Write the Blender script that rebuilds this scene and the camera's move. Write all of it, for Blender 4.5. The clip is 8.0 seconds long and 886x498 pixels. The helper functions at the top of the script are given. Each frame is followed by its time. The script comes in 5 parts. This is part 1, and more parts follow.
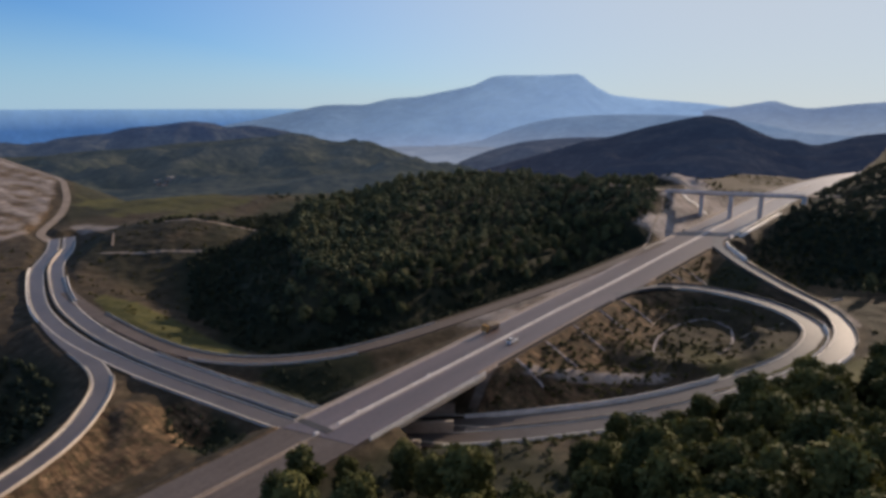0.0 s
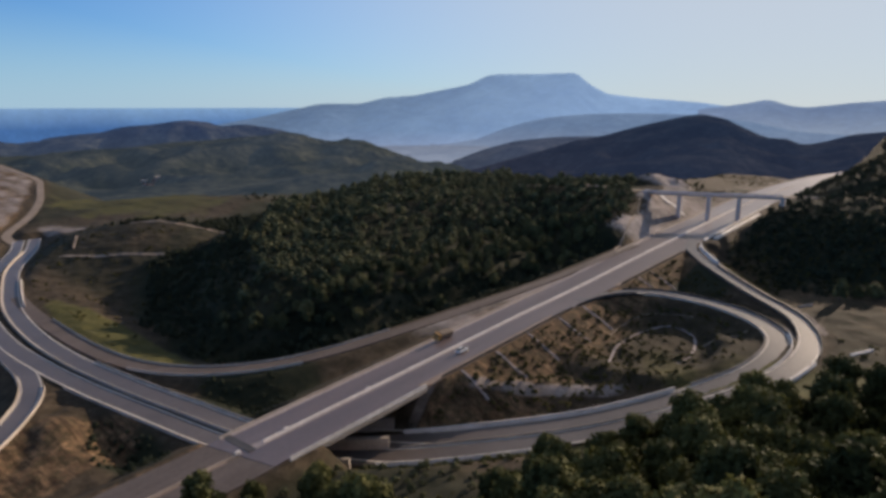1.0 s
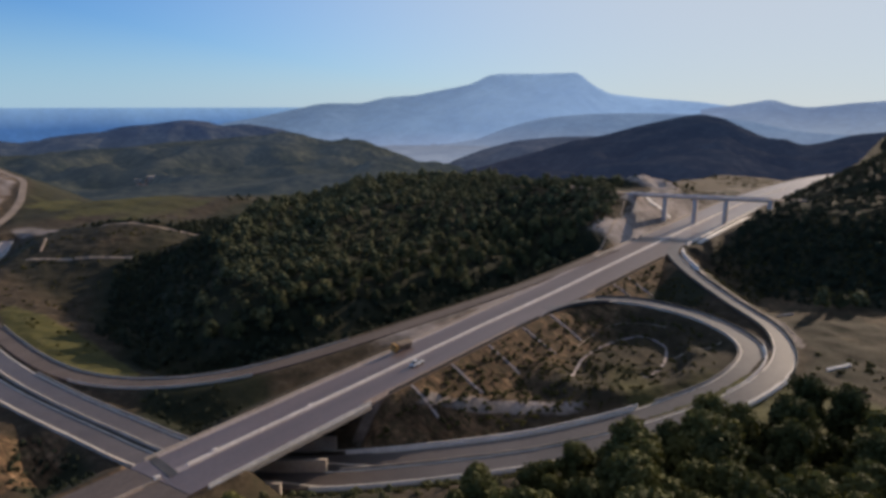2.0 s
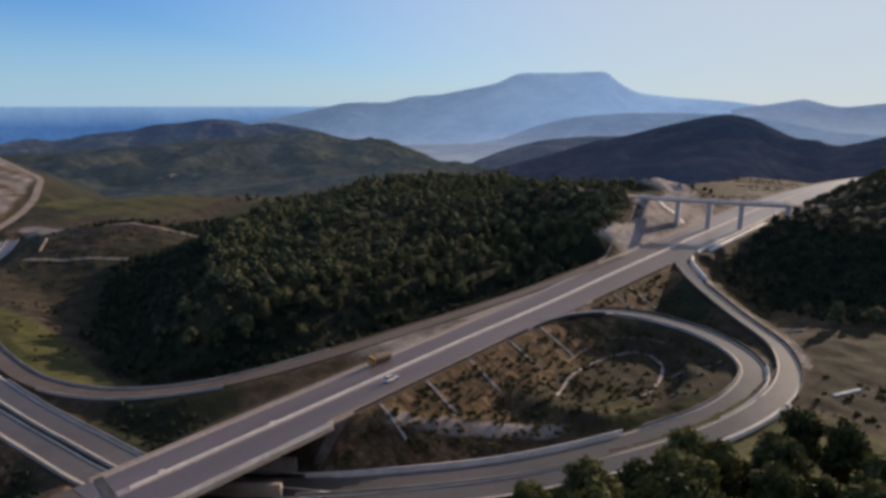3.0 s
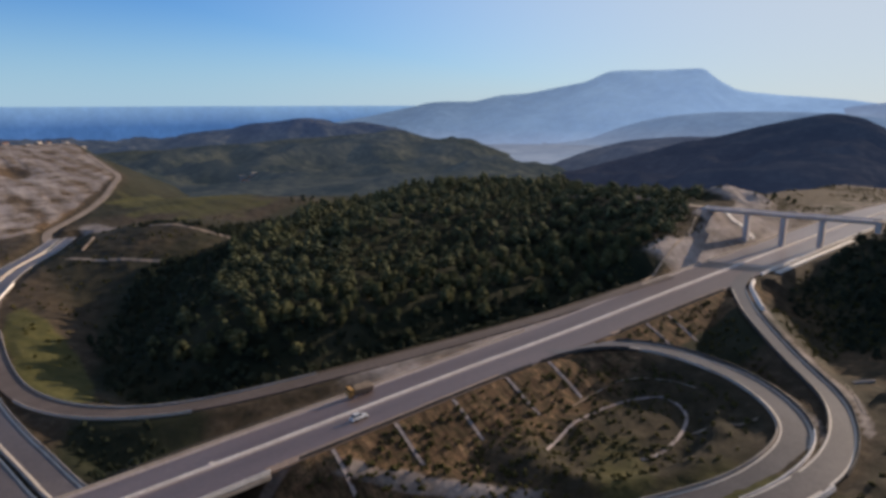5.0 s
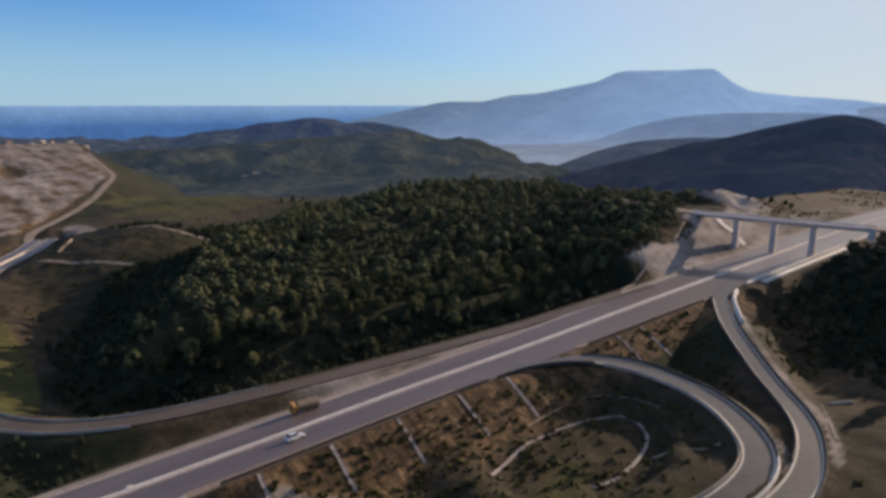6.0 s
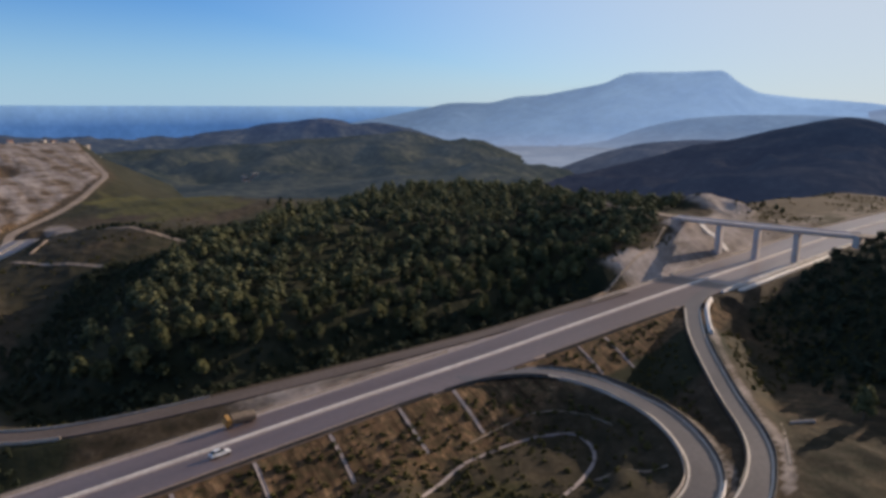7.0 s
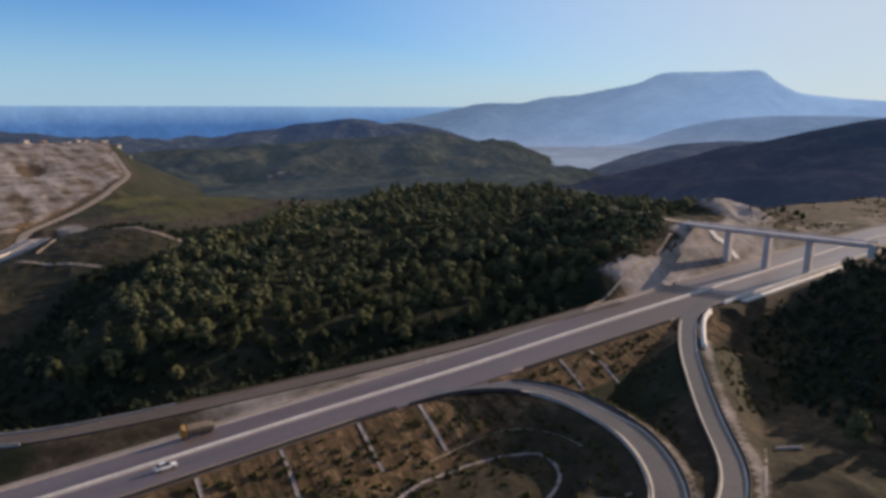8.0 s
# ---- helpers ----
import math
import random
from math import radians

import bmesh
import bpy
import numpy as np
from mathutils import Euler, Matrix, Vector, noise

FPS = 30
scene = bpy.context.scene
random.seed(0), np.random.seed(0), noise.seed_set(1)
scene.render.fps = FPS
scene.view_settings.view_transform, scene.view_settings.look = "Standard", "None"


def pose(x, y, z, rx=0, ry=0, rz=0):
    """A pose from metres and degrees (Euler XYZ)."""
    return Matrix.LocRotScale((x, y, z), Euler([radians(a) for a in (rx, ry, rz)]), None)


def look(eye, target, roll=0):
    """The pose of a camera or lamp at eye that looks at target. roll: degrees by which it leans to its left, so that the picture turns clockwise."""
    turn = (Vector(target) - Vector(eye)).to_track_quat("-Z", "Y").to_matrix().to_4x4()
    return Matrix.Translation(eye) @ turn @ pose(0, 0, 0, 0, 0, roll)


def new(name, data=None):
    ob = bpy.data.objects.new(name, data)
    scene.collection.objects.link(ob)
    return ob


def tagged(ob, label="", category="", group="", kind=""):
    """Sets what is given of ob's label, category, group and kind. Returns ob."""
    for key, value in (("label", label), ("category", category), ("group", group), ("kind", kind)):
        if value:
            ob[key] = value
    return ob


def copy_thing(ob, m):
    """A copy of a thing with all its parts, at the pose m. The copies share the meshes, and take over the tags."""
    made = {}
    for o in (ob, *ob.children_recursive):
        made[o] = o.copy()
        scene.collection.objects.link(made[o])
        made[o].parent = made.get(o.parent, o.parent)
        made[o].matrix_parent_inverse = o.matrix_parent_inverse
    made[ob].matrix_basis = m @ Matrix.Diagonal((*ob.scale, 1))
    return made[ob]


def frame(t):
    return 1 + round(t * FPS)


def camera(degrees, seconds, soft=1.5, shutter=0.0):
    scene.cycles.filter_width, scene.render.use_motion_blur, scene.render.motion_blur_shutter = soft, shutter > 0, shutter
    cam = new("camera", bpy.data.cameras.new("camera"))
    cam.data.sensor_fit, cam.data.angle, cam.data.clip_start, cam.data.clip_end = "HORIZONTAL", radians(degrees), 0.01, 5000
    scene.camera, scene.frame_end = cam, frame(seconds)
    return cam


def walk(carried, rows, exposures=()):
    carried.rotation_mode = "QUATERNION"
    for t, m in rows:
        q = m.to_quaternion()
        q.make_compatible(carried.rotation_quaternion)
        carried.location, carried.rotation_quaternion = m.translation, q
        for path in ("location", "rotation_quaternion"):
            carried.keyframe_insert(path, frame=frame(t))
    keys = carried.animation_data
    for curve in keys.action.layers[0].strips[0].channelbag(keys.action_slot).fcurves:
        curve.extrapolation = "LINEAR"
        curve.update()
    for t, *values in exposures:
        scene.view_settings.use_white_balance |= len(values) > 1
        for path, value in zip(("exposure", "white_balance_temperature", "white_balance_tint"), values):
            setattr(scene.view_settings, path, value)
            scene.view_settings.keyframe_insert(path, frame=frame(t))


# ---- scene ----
cam = camera(68.9, 8.0, soft=3.5)
PATH = [
    (0, (0.198, -0.582, 82.523), (-12.492, 14.268, 78.233), -0.1),
    (0.5, (3.325, 7.42, 82.345), (-9.295, 22.32, 78.055), -0.1),
    (1, (5.883, 16.052, 82.412), (-6.757, 30.942, 78.092), -0.1),
    (1.5, (7.948, 24.445, 82.206), (-4.692, 39.335, 77.886), -0.1),
    (3, (12.253, 49.618, 82.525), (-1.057, 63.898, 78.175), -0.0),
    (3.5, (13.017, 58.057, 82.675), (-0.883, 71.767, 78.325), -0.1),
    (4, (13.575, 66.829, 82.697), (-1.125, 79.679, 78.347), -0.2),
    (4.5, (13.477, 75.576, 82.989), (-1.513, 88.066, 78.629), -0.2),
    (6, (15.75, 101.731, 83.47), (0.41, 113.801, 79.09), 0.0),
    (6.5, (17.419, 110.345, 83.314), (2.039, 122.375, 78.964), 0.1),
    (7, (19.46, 118.577, 83.369), (3.96, 130.447, 79.019), 0.2),
    (7.5, (21.099, 126.919, 83.429), (5.179, 138.229, 79.099), 0.2),
    (8, (22.755, 135.18, 83.66), (6.685, 146.26, 79.32), 0.2),
]
walk(cam, [(t, look(eye, target, roll)) for t, eye, target, roll in PATH], [(0, 0.18), (3, 0.21), (8, 0.27)])

# ---------------------------------------------------------------- light
SUN_AZ, SUN_EL = 4.0, 18.0  # degrees east of +y, and above the horizon
world = bpy.data.worlds.new("world")
scene.world = world
world.use_nodes = True
wn = world.node_tree
sky = wn.nodes.new("ShaderNodeTexSky")
sky.sky_type, sky.sun_disc = "NISHITA", False
sky.sun_elevation, sky.sun_rotation = radians(SUN_EL), radians(SUN_AZ)
sky.altitude, sky.air_density, sky.dust_density, sky.ozone_density = 150.0, 1.0, 0.06, 5.0
tint = wn.nodes.new("ShaderNodeMix")
tint.data_type, tint.blend_type = "RGBA", "MULTIPLY"
tint.inputs[0].default_value, tint.inputs[7].default_value = 1.0, (0.72, 1.0, 1.34, 1)
wn.links.new(sky.outputs[0], tint.inputs[6])
# sea haze: a pale layer low in the sky, which thickens and whitens towards the sun
where = wn.nodes.new("ShaderNodeTexCoord")
split = wn.nodes.new("ShaderNodeSeparateXYZ")
wn.links.new(where.outputs["Generated"], split.inputs[0])
low = wn.nodes.new("ShaderNodeMapRange")
low.interpolation_type = "SMOOTHERSTEP"
low.inputs[1].default_value, low.inputs[2].default_value, low.inputs[3].default_value, low.inputs[4].default_value = -0.05, 0.18, 0.80, 0.0
wn.links.new(split.outputs[2], low.inputs[0])
facing = wn.nodes.new("ShaderNodeVectorMath")
facing.operation = "DOT_PRODUCT"
facing.inputs[1].default_value = (math.sin(radians(SUN_AZ)) * math.cos(radians(SUN_EL)), math.cos(radians(SUN_AZ)) * math.cos(radians(SUN_EL)), math.sin(radians(SUN_EL)))
wn.links.new(where.outputs["Generated"], facing.inputs[0])
sunward = wn.nodes.new("ShaderNodeMapRange")
sunward.interpolation_type = "SMOOTHSTEP"
sunward.inputs[1].default_value, sunward.inputs[2].default_value, sunward.inputs[3].default_value, sunward.inputs[4].default_value = 0.15, 1.0, 0.0, 0.9
wn.links.new(facing.outputs["Value"], sunward.inputs[0])
thick = wn.nodes.new("ShaderNodeMath")
thick.operation = "MAXIMUM"
wn.links.new(low.outputs[0], thick.inputs[0])
wn.links.new(sunward.outputs[0], thick.inputs[1])
white = wn.nodes.new("ShaderNodeMix")
white.data_type = "RGBA"
white.inputs[6].default_value, white.inputs[7].default_value = (3.7, 5.5, 7.2, 1), (5.9, 6.1, 6.3, 1)
wn.links.new(sunward.outputs[0], white.inputs[0])
haze = wn.nodes.new("ShaderNodeMix")
haze.data_type = "RGBA"
wn.links.new(white.outputs[2], haze.inputs[7])
wn.links.new(thick.outputs[0], haze.inputs[0])
wn.links.new(tint.outputs[2], haze.inputs[6])
# thin grey added overhead, out of view, to mute the sky's blue fill
high = wn.nodes.new("ShaderNodeMapRange")
high.interpolation_type = "SMOOTHSTEP"
high.inputs[1].default_value, high.inputs[2].default_value, high.inputs[3].default_value, high.inputs[4].default_value = 0.20, 0.62, 0.0, 0.6
wn.links.new(split.outputs[2], high.inputs[0])
greyed = wn.nodes.new("ShaderNodeMix")
greyed.data_type = "RGBA"
greyed.inputs[7].default_value = (2.65, 2.85, 3.35, 1)
wn.links.new(high.outputs[0], greyed.inputs[0])
wn.links.new(haze.outputs[2], greyed.inputs[6])
wn.links.new(greyed.outputs[2], wn.nodes["Background"].inputs[0])
wn.nodes["Background"].inputs[1].default_value = 0.09
sun = new("sun", bpy.data.lights.new("sun", "SUN"))
sun.data.energy, sun.data.angle, sun.data.color = 5.0, radians(0.6), (1.0, 0.785, 0.60)
sun.matrix_world = look((0, 0, 300), (-300 * math.sin(radians(SUN_AZ)), -300 * math.cos(radians(SUN_AZ)), 300 - 300 * math.tan(radians(SUN_EL))))

G = 1.3  # metres to one unit of the site grid in which the plan is drawn
EYE = Vector((10.4, 67.6, 82.8))  # middle of the flight


# ---------------------------------------------------------------- materials
def material(name, rough=0.8, metal=0.0, spec=0.5):
    m = bpy.data.materials.new(name)
    m.use_nodes = True
    b = m.node_tree.nodes["Principled BSDF"]
    b.inputs["Roughness"].default_value = rough
    b.inputs["Metallic"].default_value = metal
    b.inputs["Specular IOR Level"].default_value = spec
    return m, m.node_tree.nodes, m.node_tree.links, b


def noise_of(n, l, scale, detail=6.0, rough=0.6, stretch=None):
    """A noise node in world metres."""
    tex = n.new("ShaderNodeTexNoise")
    tex.inputs["Scale"].default_value, tex.inputs["Detail"].default_value, tex.inputs["Roughness"].default_value = scale, detail, rough
    geo = n.new("ShaderNodeNewGeometry")
    if stretch:
        mp = n.new("ShaderNodeMapping")
        mp.inputs["Scale"].default_value = stretch
        l.new(geo.outputs["Position"], mp.inputs["Vector"])
        l.new(mp.outputs[0], tex.inputs["Vector"])
    else:
        l.new(geo.outputs["Position"], tex.inputs["Vector"])
    return tex


def ramp_of(n, l, source, stops):
    r = n.new("ShaderNodeValToRGB")
    while len(r.color_ramp.elements) < len(stops):
        r.color_ramp.elements.new(0.5)
    for e, (p, c) in zip(r.color_ramp.elements, stops):
        e.position, e.color = p, (*c, 1)
    l.new(source, r.inputs[0])
    return r.outputs[0]


def mixed(n, l, fac, a, b, mode="MIX"):
    m = n.new("ShaderNodeMix")
    m.data_type, m.blend_type = "RGBA", mode
    for sock, v in ((m.inputs[0], fac), (m.inputs[6], a), (m.inputs[7], b)):
        if isinstance(v, (int, float)):
            sock.default_value = v
        elif isinstance(v, tuple):
            sock.default_value = (*v, 1)
        else:
            l.new(v, sock)
    return m.outputs[2]


def bumped(n, l, b, height, strength, distance):
    bp = n.new("ShaderNodeBump")
    bp.inputs["Strength"].default_value, bp.inputs["Distance"].default_value = strength, distance
    l.new(height, bp.inputs["Height"])
    l.new(bp.outputs[0], b.inputs["Normal"])


def two_scale(name, dark, light, big, small, rough=0.85, bump=0.3, depth=0.05, stretch=None, spec=0.3):
    """A surface with large stains and fine grain."""
    m, n, l, b = material(name, rough, 0.0, spec)
    t1 = noise_of(n, l, big, 5, 0.6, stretch)
    t2 = noise_of(n, l, small, 6, 0.7)
    c1 = ramp_of(n, l, t1.outputs["Fac"], [(0.3, dark), (0.7, light)])
    c2 = ramp_of(n, l, t2.outputs["Fac"], [(0.3, (0.72, 0.72, 0.72)), (0.7, (1.15, 1.15, 1.15))])
    l.new(mixed(n, l, 1.0, c1, c2, "MULTIPLY"), b.inputs["Base Color"])
    bumped(n, l, b, t2.outputs["Fac"], bump, depth)
    return m


ASPHALT = two_scale("asphalt", (0.105, 0.075, 0.070), (0.158, 0.116, 0.107), 0.05, 1.2, 0.46, 0.25, 0.02, (2.5, 0.25, 1), 0.5)
# lighter copy of the asphalt, with low-sun glare put into its colour
GLARE_ASPHALT = two_scale("glare_painted_asphalt", (0.20, 0.165, 0.16), (0.29, 0.245, 0.235), 0.05, 1.2, 0.42, 0.25, 0.02, (2.5, 0.25, 1), 0.5)
RAMP_ASPHALT = two_scale("ramp_asphalt", (0.078, 0.064, 0.060), (0.123, 0.103, 0.096), 0.06, 1.2, 0.46, 0.25, 0.02, None, 0.5)
CONCRETE = two_scale("concrete", (0.33, 0.28, 0.235), (0.48, 0.42, 0.36), 0.12, 1.5, 0.8, 0.2, 0.03)
PALE_CONCRETE = two_scale("pale_concrete", (0.60, 0.56, 0.52), (0.79, 0.745, 0.695), 0.15, 1.5, 0.75, 0.2, 0.03)
BASE_COURSE = two_scale("worn_base_course", (0.088, 0.068, 0.058), (0.140, 0.110, 0.096), 0.08, 0.9, 0.75, 0.4, 0.04, (2.0, 0.3, 1))
DUST_SHOULDER = two_scale("dusty_shoulder", (0.25, 0.185, 0.145), (0.38, 0.29, 0.235), 0.12, 1.0, 0.9, 0.3, 0.03, (2.0, 0.3, 1))
CHUTE = two_scale("dusty_chute_concrete", (0.26, 0.205, 0.155), (0.40, 0.325, 0.255), 0.3, 1.5, 0.9, 0.2, 0.03)
DIRT_TRACK = two_scale("dirt_track", (0.19, 0.15, 0.12), (0.32, 0.26, 0.21), 0.05, 0.7, 0.95, 0.4, 0.08)
PALE_BAND = two_scale("worn_pale_band", (0.27, 0.225, 0.215), (0.40, 0.345, 0.33), 0.1, 1.1, 0.8, 0.2, 0.02, (2.0, 0.2, 1))
BARK = two_scale("bark", (0.07, 0.05, 0.04), (0.14, 0.11, 0.085), 0.8, 5.0, 0.95, 0.5, 0.03)
GUARD = two_scale("dull_guard_steel", (0.05, 0.045, 0.042), (0.09, 0.08, 0.075), 0.3, 3.0, 0.6, 0.1, 0.01)
PAINT_WHITE = two_scale("white_road_paint", (0.50, 0.45, 0.39), (0.68, 0.62, 0.54), 0.3, 3.0, 0.7, 0.1, 0.01)


def leaf_material(name, dark, light, island):
    m, n, l, b = material(name, 0.75, 0.0, 0.08)
    geo = n.new("ShaderNodeNewGeometry")
    info = n.new("ShaderNodeObjectInfo")
    tex = noise_of(n, l, 0.09, 3, 0.6)
    base = ramp_of(n, l, geo.outputs["Random Per Island"] if island else info.outputs["Random"], [(0.0, dark), (1.0, light)])
    var = ramp_of(n, l, tex.outputs["Fac"], [(0.3, (0.7, 0.75, 0.7)), (0.7, (1.3, 1.22, 1.0))])
    col = mixed(n, l, 1.0, base, var, "MULTIPLY")
    if not island:
        isl = ramp_of(n, l, geo.outputs["Random Per Island"], [(0.0, (0.7, 0.72, 0.7)), (1.0, (1.3, 1.25, 1.15))])
        col = mixed(n, l, 1.0, col, isl, "MULTIPLY")
    l.new(col, b.inputs["Base Color"])
    # thin needles let some of the low sun through
    thin = n.new("ShaderNodeBsdfTranslucent")
    l.new(mixed(n, l, 1.0, col, (1.0, 1.05, 0.8), "MULTIPLY"), thin.inputs["Color"])
    both = n.new("ShaderNodeMixShader")
    both.inputs[0].default_value = 0.12
    l.new(b.outputs[0], both.inputs[1])
    l.new(thin.outputs[0], both.inputs[2])
    l.new(both.outputs[0], n["Material Output"].inputs["Surface"])
    return m


LEAF = leaf_material("pine_foliage", (0.050, 0.059, 0.029), (0.118, 0.121, 0.055), False)
LEAF_FOREST = leaf_material("forest_foliage", (0.048, 0.057, 0.036), (0.138, 0.142, 0.086), True)
# darker forest foliage: shade is put into its colour; far woods use it too
LEAF_DARKENED = leaf_material("darkened_foliage", (0.024, 0.032, 0.024), (0.052, 0.062, 0.044), True)
LEAF_HILL = leaf_material("hill_foliage", (0.056, 0.064, 0.039), (0.132, 0.134, 0.079), False)
SHRUB = leaf_material("shrub_foliage", (0.045, 0.045, 0.020), (0.11, 0.10, 0.042), True)


def ground_material():
    m, n, l, b = material("ground", 0.95, 0.0, 0.15)
    zone = n.new("ShaderNodeVertexColor")
    zone.layer_name = "zone"
    sep = n.new("ShaderNodeSeparateColor")
    l.new(zone.outputs[0], sep.inputs[0])
    big = noise_of(n, l, 0.035, 6, 0.65)
    mid = noise_of(n, l, 0.22, 7, 0.7)
    fine = noise_of(n, l, 1.6, 5, 0.7)
    scrub = ramp_of(n, l, mid.outputs["Fac"], [(0.32, (0.026, 0.023, 0.013)), (0.5, (0.052, 0.039, 0.025)), (0.68, (0.10, 0.075, 0.05))])
    earth = ramp_of(n, l, mid.outputs["Fac"], [(0.3, (0.055, 0.035, 0.022)), (0.5, (0.138, 0.088, 0.051)), (0.72, (0.33, 0.218, 0.128))])
    grass = ramp_of(n, l, mid.outputs["Fac"], [(0.3, (0.044, 0.045, 0.014)), (0.55, (0.080, 0.076, 0.025)), (0.75, (0.135, 0.114, 0.044))])
    pale = ramp_of(n, l, mid.outputs["Fac"], [(0.3, (0.235, 0.196, 0.180)), (0.55, (0.355, 0.308, 0.284)), (0.75, (0.48, 0.428, 0.398))])

    def edge(sock):
        # soft zone borders broken up by the middle noise
        add = n.new("ShaderNodeMath")
        add.operation = "ADD"
        l.new(sock, add.inputs[0])
        sub = n.new("ShaderNodeMath")
        sub.operation, sub.inputs[1].default_value = "SUBTRACT", 0.5
        l.new(big.outputs["Fac"], sub.inputs[0])
        l.new(sub.outputs[0], add.inputs[1])
        mr = n.new("ShaderNodeMapRange")
        mr.inputs[1].default_value, mr.inputs[2].default_value = 0.35, 0.65
        l.new(add.outputs[0], mr.inputs[0])
        return mr.outputs[0]

    # woodland floor; its near-black also stands in for deep shade
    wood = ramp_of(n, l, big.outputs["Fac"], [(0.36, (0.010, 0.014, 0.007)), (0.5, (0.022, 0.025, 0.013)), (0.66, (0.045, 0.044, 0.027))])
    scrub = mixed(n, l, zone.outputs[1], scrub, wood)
    c = mixed(n, l, edge(sep.outputs[1]), scrub, grass)
    weeds = noise_of(n, l, 0.55, 4, 0.7)
    tufts = ramp_of(n, l, weeds.outputs["Fac"], [(0.46, (0.0, 0.0, 0.0)), (0.57, (0.8, 0.8, 0.8))])
    earth = mixed(n, l, tufts, earth, (0.060, 0.050, 0.026))
    # rain has cut rills straight down the embankment
    rill = noise_of(n, l, 1.0, 5, 0.65, (0.10, 0.75, 0.10))
    earth = mixed(n, l, 1.0, earth, ramp_of(n, l, rill.outputs["Fac"], [(0.36, (0.40, 0.38, 0.36)), (0.52, (0.92, 0.9, 0.88)), (0.68, (1.35, 1.28, 1.2))]), "MULTIPLY")
    c = mixed(n, l, edge(sep.outputs[0]), c, earth)
    c = mixed(n, l, edge(sep.outputs[2]), c, pale)
    grain = ramp_of(n, l, fine.outputs["Fac"], [(0.3, (0.7, 0.7, 0.7)), (0.7, (1.2, 1.2, 1.2))])
    l.new(mixed(n, l, 1.0, c, grain, "MULTIPLY"), b.inputs["Base Color"])
    bumped(n, l, b, mid.outputs["Fac"], 0.6, 0.8)
    return m


def haze_glow_material(name, dark, light, glow, scale, strength, mist=None, low=-200, high=0, glare=None):
    """Far land as if seen through miles of air: muted colour, with the haze painted in as faint emission. glare: two
    eastings, between which that emission grows towards the sun, and its two strengths.
    """
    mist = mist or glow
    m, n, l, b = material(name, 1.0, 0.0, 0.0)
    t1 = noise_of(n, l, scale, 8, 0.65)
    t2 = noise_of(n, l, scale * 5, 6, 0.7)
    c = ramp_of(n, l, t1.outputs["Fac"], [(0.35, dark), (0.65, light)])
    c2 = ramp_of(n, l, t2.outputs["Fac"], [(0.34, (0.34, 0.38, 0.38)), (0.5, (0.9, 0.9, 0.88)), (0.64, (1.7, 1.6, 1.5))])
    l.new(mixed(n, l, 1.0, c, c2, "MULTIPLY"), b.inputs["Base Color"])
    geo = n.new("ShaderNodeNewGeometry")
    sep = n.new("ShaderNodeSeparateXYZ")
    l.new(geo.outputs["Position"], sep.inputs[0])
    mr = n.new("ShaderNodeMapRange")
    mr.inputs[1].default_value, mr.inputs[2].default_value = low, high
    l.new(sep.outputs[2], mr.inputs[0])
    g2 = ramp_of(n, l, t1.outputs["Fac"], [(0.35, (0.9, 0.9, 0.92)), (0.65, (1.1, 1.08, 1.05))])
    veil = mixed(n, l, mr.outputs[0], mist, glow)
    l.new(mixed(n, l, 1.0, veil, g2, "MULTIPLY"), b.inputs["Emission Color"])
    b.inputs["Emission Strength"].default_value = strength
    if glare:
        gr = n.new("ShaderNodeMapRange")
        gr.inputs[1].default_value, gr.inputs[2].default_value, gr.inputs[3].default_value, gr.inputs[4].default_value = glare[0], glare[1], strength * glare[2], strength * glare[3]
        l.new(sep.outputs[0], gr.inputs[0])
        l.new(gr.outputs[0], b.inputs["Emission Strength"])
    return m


# ---------------------------------------------------------------- helpers for shapes
def mesh_object(name, verts, faces, mat=None, parent=None, smooth=False):
    me = bpy.data.meshes.new(name)
    me.from_pydata([tuple(v) for v in verts], [], [tuple(f) for f in faces])
    if mat:
        me.materials.append(mat)
    if smooth:
        me.shade_smooth()
    ob = new(name, me)
    if parent:
        ob.parent = parent
    return ob


def part(name, bm, mat, parent=None, label=""):
    me = bpy.data.meshes.new(name)
    bm.normal_update()
    bm.to_mesh(me)
    bm.free()
    if mat:
        me.materials.append(mat)
    ob = new(name, me)
    if parent:
        ob.parent = parent
    return tagged(ob, label)


def box_into(bm, centre, size, turn=0.0, bevel=0.0):
    got = bmesh.ops.create_cube(bm, size=1.0, matrix=pose(*centre, 0, 0, turn) @ Matrix.Diagonal((*size, 1)))
    if bevel:
        edges = {e for v in got["verts"] for e in v.link_edges}
        bmesh.ops.bevel(bm, geom=list(edges), offset=bevel, segments=1, affect="EDGES")
    return bm


def box(centre, size, turn=0.0, bevel=0.0):
    return box_into(bmesh.new(), centre, size, turn, bevel)


